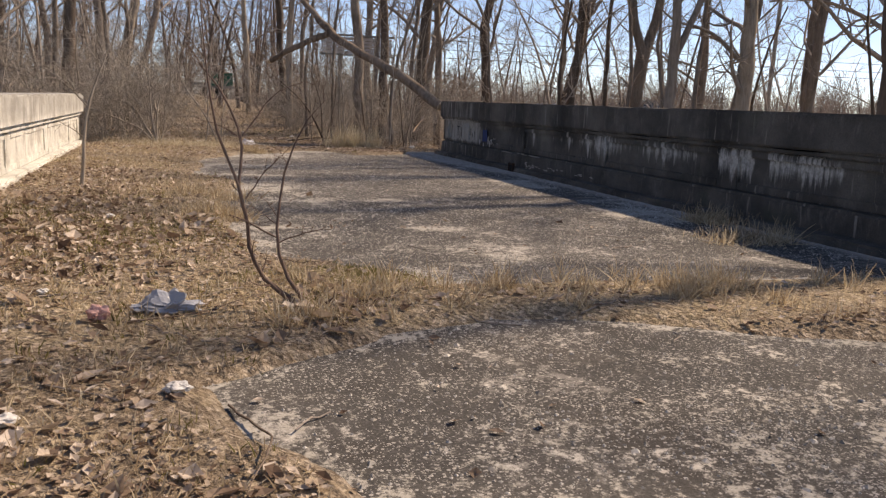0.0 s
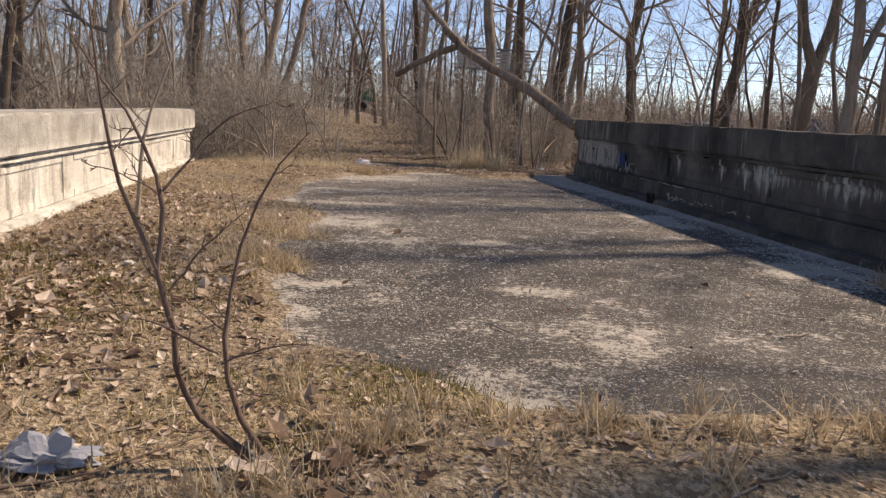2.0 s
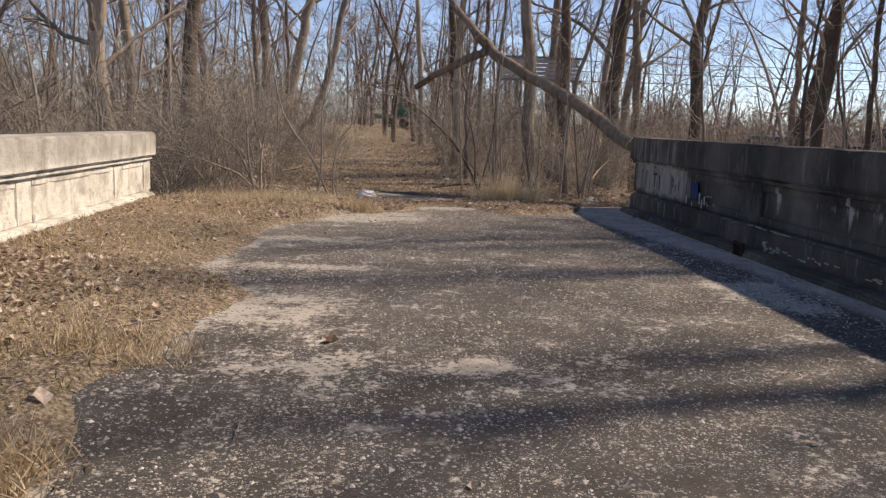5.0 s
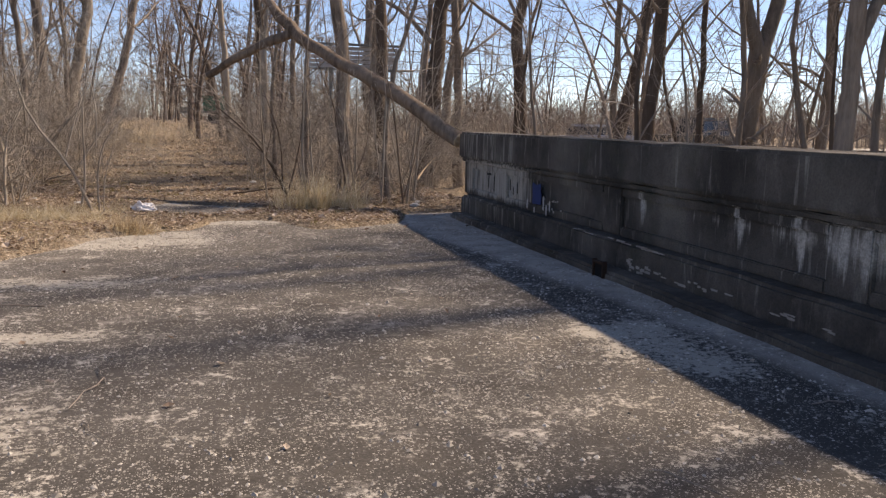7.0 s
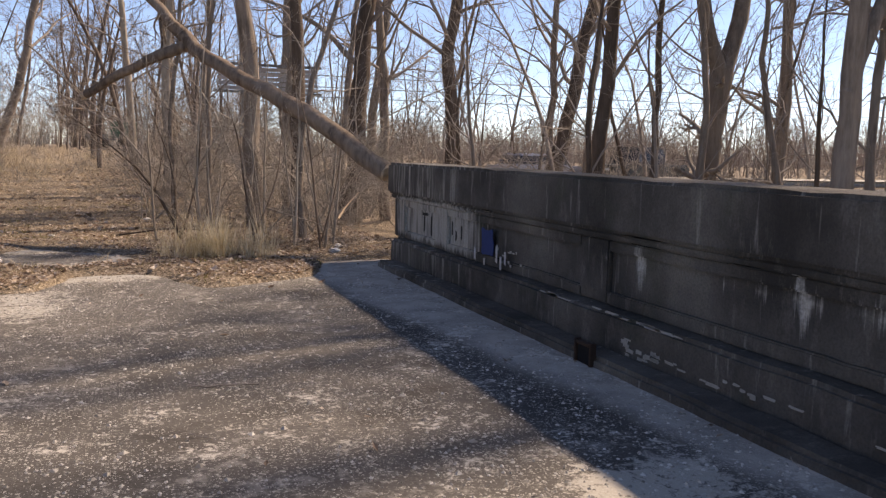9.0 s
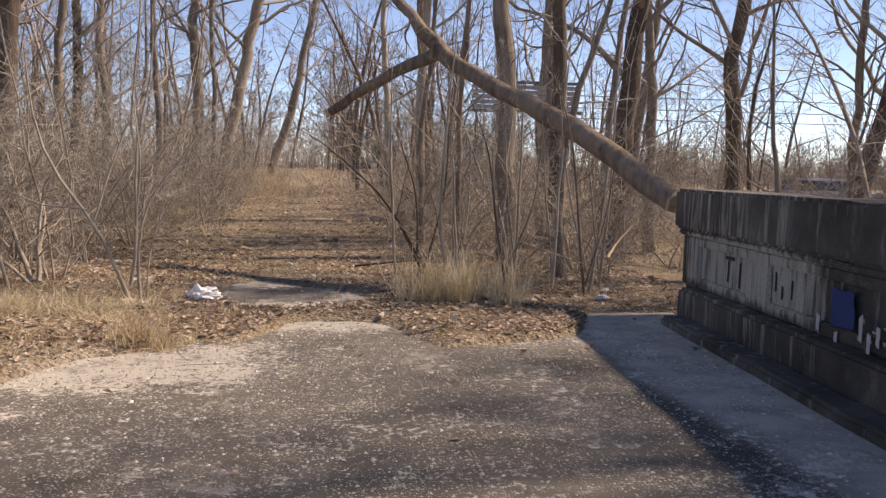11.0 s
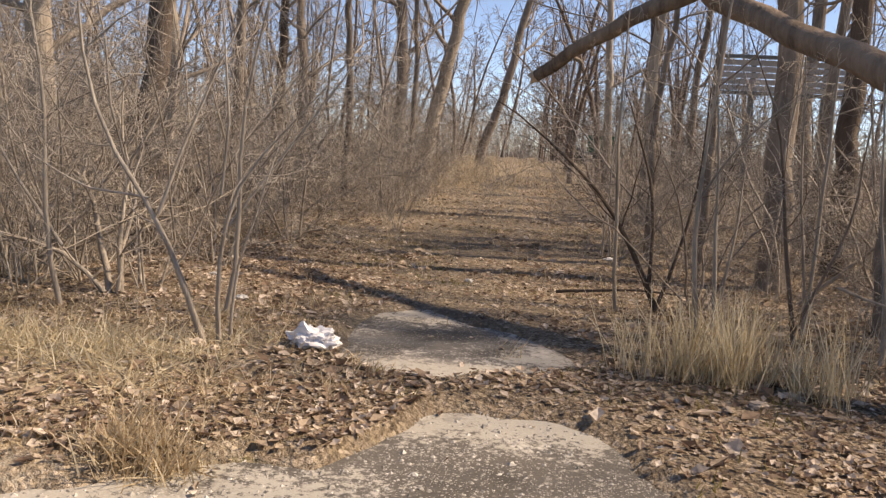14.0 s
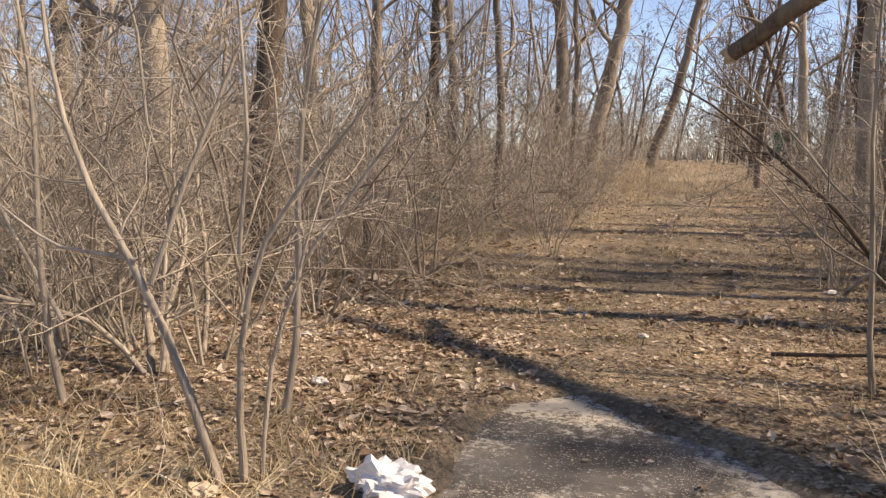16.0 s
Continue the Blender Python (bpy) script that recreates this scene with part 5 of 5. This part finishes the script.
# ---- rubbish and small things ----
def crumpled(name, x, y, sx, sy, h, seed, mat, label, category, lobes=3.0, peaks=0.0):
    """A crumpled film or paper: a ball of many faces pushed about by noise, resting on the ground."""
    bm = bmesh.new()
    bmesh.ops.create_icosphere(bm, subdivisions=4, radius=1)
    off = Vector((seed * 3.1, seed * 1.7, seed * 0.3))
    for v in bm.verts:
        c = v.co.copy()
        d = 1 + 0.55 * noise.noise(c * lobes * 0.55 + off) + 0.3 * (0.4 - abs(noise.noise(c * lobes * 1.1 + off))) + 0.03 * noise.noise(c * lobes * 4 + off)
        c *= d
        lift = peaks * max(0.0, c.z) * max(-0.35, noise.noise(Vector((c.x * 2.1, c.y * 1.2, 0)) + off) * 2.2)
        v.co = Vector((c.x * sx / 2, c.y * sy / 2, max(-0.02, (c.z + 0.55 + lift) * h / 1.6)))
    ob = bm_part(name, bm, mat)
    ob.location = (x, y, float(lay(np.array([x]), np.array([y]), 0.012)[0]))
    return tagged(ob, label, category)


crumpled("plastic_bag", 1.74, 21.64, 0.33, 0.2, 0.11, 1, BAG_WHITE, "crumpled white plastic bag on the path's edge", "plastic bag", 4.2, 0.45)
crumpled("plastic_sheet", -0.06, 4.87, 0.32, 0.16, 0.07, 2, BAG_GREY, "torn grey-blue plastic sheet among leaves", "plastic sheet", 5, 1.0)
PINK = mat_plain("pink_paper", (0.62, 0.36, 0.32), 0.8)
TAN = mat_plain("tan_paper", (0.62, 0.5, 0.38), 0.85)
PAPER = mat_plain("weathered_paper", (0.72, 0.70, 0.66), 0.8)
crumpled("paper_cup", -0.4, 4.7, 0.1, 0.09, 0.07, 3, PINK, "crushed pink paper cup among leaves", "paper cup")
for x, y, s, mt, lab in ((-0.6, 3.22, 0.14, PAPER, "weathered white paper scrap on leaves"), (0.0, 3.5, 0.16, PAPER, "flattened white plastic scrap at the asphalt edge"), (-0.9, 4.5, 0.12, TAN, "tan paper scrap among leaves"), (-0.75, 5.3, 0.1, PAPER, "pale paper scrap among leaves"), (0.62, 23.0, 0.16, PAPER, "white paper cup lying on leaves"), (-0.26, 24.3, 0.14, PAPER, "white paper scrap on leaf litter"), (1.05, 21.3, 0.2, TAN, "tan cardboard scrap at a sapling's foot"), (1.2, 21.25, 0.12, TAN, "tan cardboard scrap at a sapling's foot"), (4.55, 21.3, 0.16, TAN, "tan paper scrap in the straw"), (6.1, 22.0, 0.24, PAPER, "pale rubble lump by the parapet's end"), (6.3, 22.6, 0.2, PAPER, "white plastic bottle scrap in brush"), (2.2, 25.6, 0.14, PAPER, "pale paper scrap on the path"), (3.8, 29.0, 0.2, PAPER, "white scrap in brush beside the path"), (-0.6, 8.6, 0.13, PAPER, "white paper scrap on dry grass")):
    crumpled("litter_scrap", x, y, s * 0.6, s * 0.45, s * 0.22, x * 7 + y, mt, lab, "litter")


def stick(pts, r, mat, label):
    a = np.array([(x, y, float(lay(np.array([x]), np.array([y]), 0.012)[0]) + dz) for x, y, dz in pts])
    P, R = smooth_path(a, np.linspace(r, r * 0.4, len(a)), 14, 0.004, np.random.default_rng(3))
    v, q = tubes(P[None], R[None], 6)
    return tagged(part("stick", mesh_np("stick", v, q, mat=mat, smooth=True)), label, "stick")


stick(((0.2, 3.45, 0), (0.3, 3.1, 0.03), (0.31, 2.9, 0.05), (0.25, 2.65, 0.03), (0.2, 2.5, 0)), 0.006, BARK_LOG, "curved dry vine lying on the asphalt")
stick(((-0.28, 4.6, 0), (0.1, 4.75, 0.02), (0.56, 5.1, 0.05)), 0.007, BARK_LOG, "thin dry stick lying across leaves")
stick(((3.2, 25.3, 0.02), (3.9, 25.0, 0.15), (4.6, 25.1, 0.1)), 0.02, BARK_DARK, "dark fallen branch beside the path")
stick(((5.2, 22.4, 0.6), (5.9, 22.1, 0.4), (6.3, 21.9, 0.02)), 0.012, BARK_PALE, "pale fallen branch in brush")
stick(((6.2, 22.2, 0.45), (6.4, 22.6, 0.62), (6.7, 22.9, 0.8)), 0.02, WOOD, "pale broken branch in brush")

# ---- beyond the trees ----
METAL = mat_plain("galvanised_steel", (0.22, 0.22, 0.21), 0.5, 0.5, 0.7)
PAINT_GREEN = mat_plain("dull_green_paint", (0.03, 0.14, 0.09), 0.5)
PAINT_DARK = mat_plain("dark_car_paint", (0.03, 0.035, 0.035), 0.3, 0.5, 0, 0.2)
PAINT_WHITE = mat_plain("white_paint", (0.75, 0.75, 0.73), 0.45)
GLASS = mat_plain("dark_window_glass", (0.02, 0.025, 0.03), 0.08, 0.6, 0, 0.1)
RUBBER = mat_plain("tyre_rubber", (0.02, 0.02, 0.02), 0.85)
CABLE = mat_plain("black_cable", (0.03, 0.03, 0.03), 0.7)


def solid(name, mat, parent, x0, x1, y0, y1, z0, z1, bevel=0.03, label=""):
    bm = bmesh.new()
    box(bm, x0, x1, y0, y1, z0, z1, bevel)
    return bm_part(name, bm, mat, parent, label)


def wheel(parent, x, y, z, r, w):
    bm = bmesh.new()
    bmesh.ops.create_cone(bm, cap_ends=True, segments=20, radius1=r, radius2=r, depth=w)
    bmesh.ops.bevel(bm, geom=[e for e in bm.edges if abs(e.verts[0].co.z - e.verts[1].co.z) < 1e-4], offset=0.04, segments=2, affect="EDGES")
    ob = bm_part("tyre", bm, RUBBER, parent)
    ob.matrix_local = Matrix.Translation((x, y, z)) @ Matrix.Rotation(radians(90), 4, "X")
    return ob


# guard rail along the far road
rail = new("guard_rail")
tagged(rail, "galvanised guard rail along the road beyond the trees", "guard rail")
for k in range(12):
    x = 15 + 2.5 * k
    y = 37.5 - 0.12 * (x - 15)
    solid("post", METAL, rail, x - 0.06, x + 0.06, y - 0.06, y + 0.06, gz(x, y) - 0.2, 0.75, 0.01)
for k in range(11):
    bm = bmesh.new()
    x = 15 + 2.5 * k
    rows = []
    for xx in (x + 0.004, x + 2.496):
        yy = 37.5 - 0.12 * (xx - 15)
        rows.append([bm.verts.new((xx, yy - 0.09 - o, z)) for o, z in ((0.0, 0.42), (0.06, 0.47), (0.0, 0.54), (0.0, 0.60), (0.06, 0.67), (0.0, 0.74), (-0.02, 0.74), (-0.02, 0.42))])
    for i in range(8):
        j = (i + 1) % 8
        bm.faces.new((rows[0][i], rows[0][j], rows[1][j], rows[1][i]))
    bm_part("beam", bm, METAL, rail)

# the road beyond the rail, and two vehicles on it
far_road = part("far_road", grid_mesh("far_road", np.arange(12.0, 96.0, 2.0), np.arange(-4.0, 4.1, 1.0), lambda X, Y: X * 0, ASPHALT))
for v in far_road.data.vertices:
    v.co.y += 43.5 - 0.12 * (v.co.x - 15)
    v.co.z = gz(v.co.x, v.co.y) + 0.05
tagged(far_road, "grey asphalt road beyond the guard rail", "road", kind="structure")


def vehicle(name, x, y, turn, length, width, bonnet, roof, cab, paint, label, category):
    """A car: body with rounded edges, cabin narrowing upwards, windows, lamps and wheels."""
    car = new(name)
    car.matrix_world = Matrix.Translation((x, y, gz(x, y) + 0.06)) @ Matrix.Rotation(radians(turn), 4, "Z")
    tagged(car, label, category)
    solid("body", paint, car, -length / 2, length / 2, -width / 2, width / 2, 0.35, bonnet, 0.1)
    for pname, mat, inset, z0, z1 in (("cabin", paint, 0.0, bonnet - 0.02, roof), ("window_band", GLASS, -0.012, bonnet + 0.06, roof - 0.1)):
        bm = bmesh.new()
        vs = box(bm, cab[0] + inset, cab[1] - inset, -width / 2 + 0.06 + inset, width / 2 - 0.06 - inset, z0, z1)
        for v in vs:
            f = (v.co.z - bonnet) / (roof - bonnet)
            mid = (cab[0] + cab[1]) / 2
            v.co.x = mid + (v.co.x - mid) * (1 - 0.2 * f)
            v.co.y *= 1 - 0.14 * f
        bm_part(pname, bm, mat, car)
    for wx in (-length * 0.31, length * 0.31):
        for sgn in (-1, 1):
            wheel(car, wx, sgn * (width / 2 - 0.1), 0.34, 0.34, 0.22)
    for sgn in (-1, 1):
        solid("headlight", PAINT_WHITE, car, -length / 2 - 0.02, -length / 2 + 0.06, sgn * width * 0.34 - 0.14, sgn * width * 0.34 + 0.14, bonnet - 0.28, bonnet - 0.14, 0.02)
    solid("bumper", METAL, car, -length / 2 - 0.06, -length / 2 + 0.05, -width / 2 + 0.05, width / 2 - 0.05, 0.38, 0.55, 0.03)
    return car


vehicle("pickup_truck", 25.4, 43.2, 14, 5.2, 1.9, 1.1, 1.9, (-0.9, 1.0), PAINT_DARK, "dark pickup truck on the road behind the trees", "truck")
PAINT_SILVER = mat_plain("silver_car_paint", (0.42, 0.43, 0.47), 0.35, 0.5, 0.3, 0.15)
vehicle("car", 20.6, 44.0, 190, 4.4, 1.75, 0.95, 1.48, (-1.2, 1.5), PAINT_SILVER, "silver-grey car on the road behind the trees", "car")

# utility pole and wires
POLE = mat_bark("pole_wood", (0.2, 0.17, 0.14), (0.38, 0.33, 0.28))
pole = new("utility_pole")
tagged(pole, "weathered wooden utility pole with a crossarm", "utility pole")
zb = gz(39.6, 50)
v, q = tubes(np.array([[(39.5, 50, zb - 0.3), (39.6, 50, 4), (39.8, 50, 10)]]), np.array([[0.16, 0.15, 0.12]]), 10)
part("shaft", mesh_np("shaft", v, q, mat=POLE, smooth=True), pole)
solid("crossarm", POLE, pole, 39.74, 39.86, 48.8, 51.2, 9.1, 9.25, 0.01)
for z, sag, y in ((4.6, 0.15, 60.0), (5.2, 0.2, 60.0), (5.9, 0.2, 60.4)):
    s = np.linspace(0, 1, 40)
    P = np.stack([10 + 80 * s, y + 0 * s, z + 0.02 * (80 * s - 10) * 0.5 - sag * np.sin(np.pi * s)], 1)
    v, q = tubes(P[None], np.full((1, 40), 0.022), 5)
    tagged(part("overhead_wire", mesh_np("overhead_wire", v, q, mat=CABLE)), "black overhead wire crossing behind the trees", "wire")

# billboard back behind the trees
bb = new("billboard")
tagged(bb, "weathered slatted billboard seen from behind on steel posts", "billboard")
SLAT = mat_plain("weathered_slats", (0.5, 0.46, 0.43), 0.8)
for k in range(5):
    solid("slat", SLAT, bb, 6.1, 9.2, 37.02, 37.05, 3.24 + k * 0.145, 3.24 + k * 0.145 + 0.12, 0.008)
for z in (3.14, 3.97):
    solid("beam", METAL, bb, 6.0, 9.3, 36.92, 37.016, z, z + 0.08, 0.01)
for x in (6.9, 8.5):
    solid("post", METAL, bb, x - 0.06, x + 0.06, 37.055, 37.17, gz(x, 37) - 0.3, 4.0, 0.01)

# green machine on a flat trailer at the path's far end
tr = new("trailer")
zt = gz(3.0, 70)
tr.location = (2.9, 70, zt)
tagged(tr, "flat trailer carrying a green box at the path's end", "trailer")
solid("deck", METAL, tr, -1.6, 2.2, -0.9, 0.9, 0.62, 0.78, 0.02)
for wx in (-0.5, 0.6):
    for sgn in (-1, 1):
        wheel(tr, wx, sgn * 0.85, 0.36, 0.36, 0.2)
solid("side_board", METAL, tr, -1.6, -0.2, -0.93, -0.9, 0.8, 1.0, 0.01)
bin_ = new("green_bin")
bin_.location = (3.6, 70, zt + 0.79)
tagged(bin_, "dull green metal bin standing on a trailer", "bin")
solid("body", PAINT_GREEN, bin_, -0.75, 0.85, -0.7, 0.7, 0, 0.95, 0.04)
solid("lid", PAINT_GREEN, bin_, -0.8, 0.9, -0.75, 0.75, 0.955, 1.02, 0.02)

# ---- marks on the dark parapet ----
BLUE = mat_plain("faded_blue_paint", (0.025, 0.05, 0.16), 0.8)
CHALK = mat_plain("faded_white_paint", (0.5, 0.49, 0.47), 0.85)
mark = new("painted_mark")
tagged(mark, "faded blue and white paint marks on the parapet", "graffiti")


def smear(name, y0, y1, z0, z1, x, mat, seed):
    """A thin ragged patch of paint on the wall."""
    bm = bmesh.new()
    n = 18
    cy, cz = (y0 + y1) / 2, (z0 + z1) / 2
    ring = []
    for k in range(n):
        a = 2 * math.pi * k / n
        e = 0.75 + 0.35 * noise.noise(Vector((math.cos(a) * 1.5, math.sin(a) * 1.5, seed)))
        ring.append(bm.verts.new((x, cy + (y1 - y0) / 2 * e * max(-0.9, min(0.9, 1.3 * math.cos(a))), cz + (z1 - z0) / 2 * e * max(-0.9, min(0.9, 1.3 * math.sin(a))))))
    f = bm.faces.new(ring)
    got = bmesh.ops.extrude_face_region(bm, geom=[f])
    for v in got["geom"]:
        if isinstance(v, bmesh.types.BMVert):
            v.co.x -= 0.004
    return bm_part(name, bm, mat, mark)


FACE = WALL_R - 0.004
smear("blue_patch", 18.08, 18.52, 0.38, 0.77, FACE - 0.004, BLUE, 1.0)
for k, (y, z0, z1) in enumerate(((18.05, 0.36, 0.6), (17.95, 0.3, 0.5), (18.6, 0.33, 0.52), (18.35, 0.3, 0.42), (17.85, 0.38, 0.55))):
    smear("white_streak", y - 0.03, y + 0.03, z0, z1, FACE - 0.009, CHALK, 2.0 + k)

# dark painted strokes in the first panel, too worn to read
STROKE = mat_plain("worn_dark_paint", (0.05, 0.045, 0.04), 0.9)
for k, (y, w, z0, z1) in enumerate(((20.36, 0.02, 0.44, 0.73), (20.33, 0.14, 0.69, 0.735), (20.1, 0.022, 0.42, 0.72), (19.83, 0.016, 0.56, 0.73), (19.76, 0.05, 0.69, 0.72), (19.74, 0.02, 0.45, 0.58), (19.56, 0.018, 0.45, 0.72), (19.5, 0.05, 0.44, 0.475), (19.4, 0.016, 0.5, 0.74), (19.28, 0.015, 0.46, 0.62), (19.12, 0.013, 0.48, 0.7))):
    smear("dark_stroke", y - w, y + w, z0, z1, WALL_R + 0.038, STROKE, 20.0 + k)

# bare pale concrete where the plinth's edge has chipped away
g9 = np.random.default_rng(77)
FLAKE = mat_plain("bare_flaked_concrete", (0.4, 0.385, 0.35), 0.9)
for y0, y1, z0, z1, count, w, h in ((14.85, 17.0, 0.317, 0.338, 16, 0.13, 0.014), (15.1, 15.5, 0.07, 0.19, 12, 0.06, 0.02), (14.5, 15.1, 0.1, 0.16, 8, 0.06, 0.014), (13.7, 14.5, 0.1, 0.17, 8, 0.06, 0.012), (12.5, 13.3, 0.11, 0.17, 7, 0.07, 0.012), (17.5, 18.2, 0.4, 0.55, 12, 0.035, 0.02)):
    for k in range(count):
        y, z = g9.uniform(y0, y1), g9.uniform(z0, z1)
        hw, hh = w * g9.uniform(0.4, 1.2), h * g9.uniform(0.5, 1.3)
        smear("flake", y - hw, y + hw, z - hh, z + hh, (WALL_R - 0.166) if z < 0.34 else FACE - 0.004, FLAKE, y * 3.1 + z)

# drain at the kerb: a near-black plate paints the shade inside its opening
drain = new("drain_opening")
tagged(drain, "dark rusted drain opening at the parapet's foot", "drain")
RUST = mat_plain("rusted_iron", (0.05, 0.028, 0.018), 0.9)
HOLE_SHADE = mat_plain("drain_hole_shade", (0.006, 0.005, 0.005), 0.95)
solid("recess", HOLE_SHADE, drain, WALL_R - 0.432, WALL_R - 0.40, 15.5, 15.68, -0.02, 0.12, 0.004)
for y in (15.472, 15.683):
    solid("rim", RUST, drain, WALL_R - 0.45, WALL_R - 0.40, y, y + 0.025, -0.02, 0.16, 0.004)
solid("lintel", RUST, drain, WALL_R - 0.45, WALL_R - 0.40, 15.5, 15.68, 0.125, 0.15, 0.004)
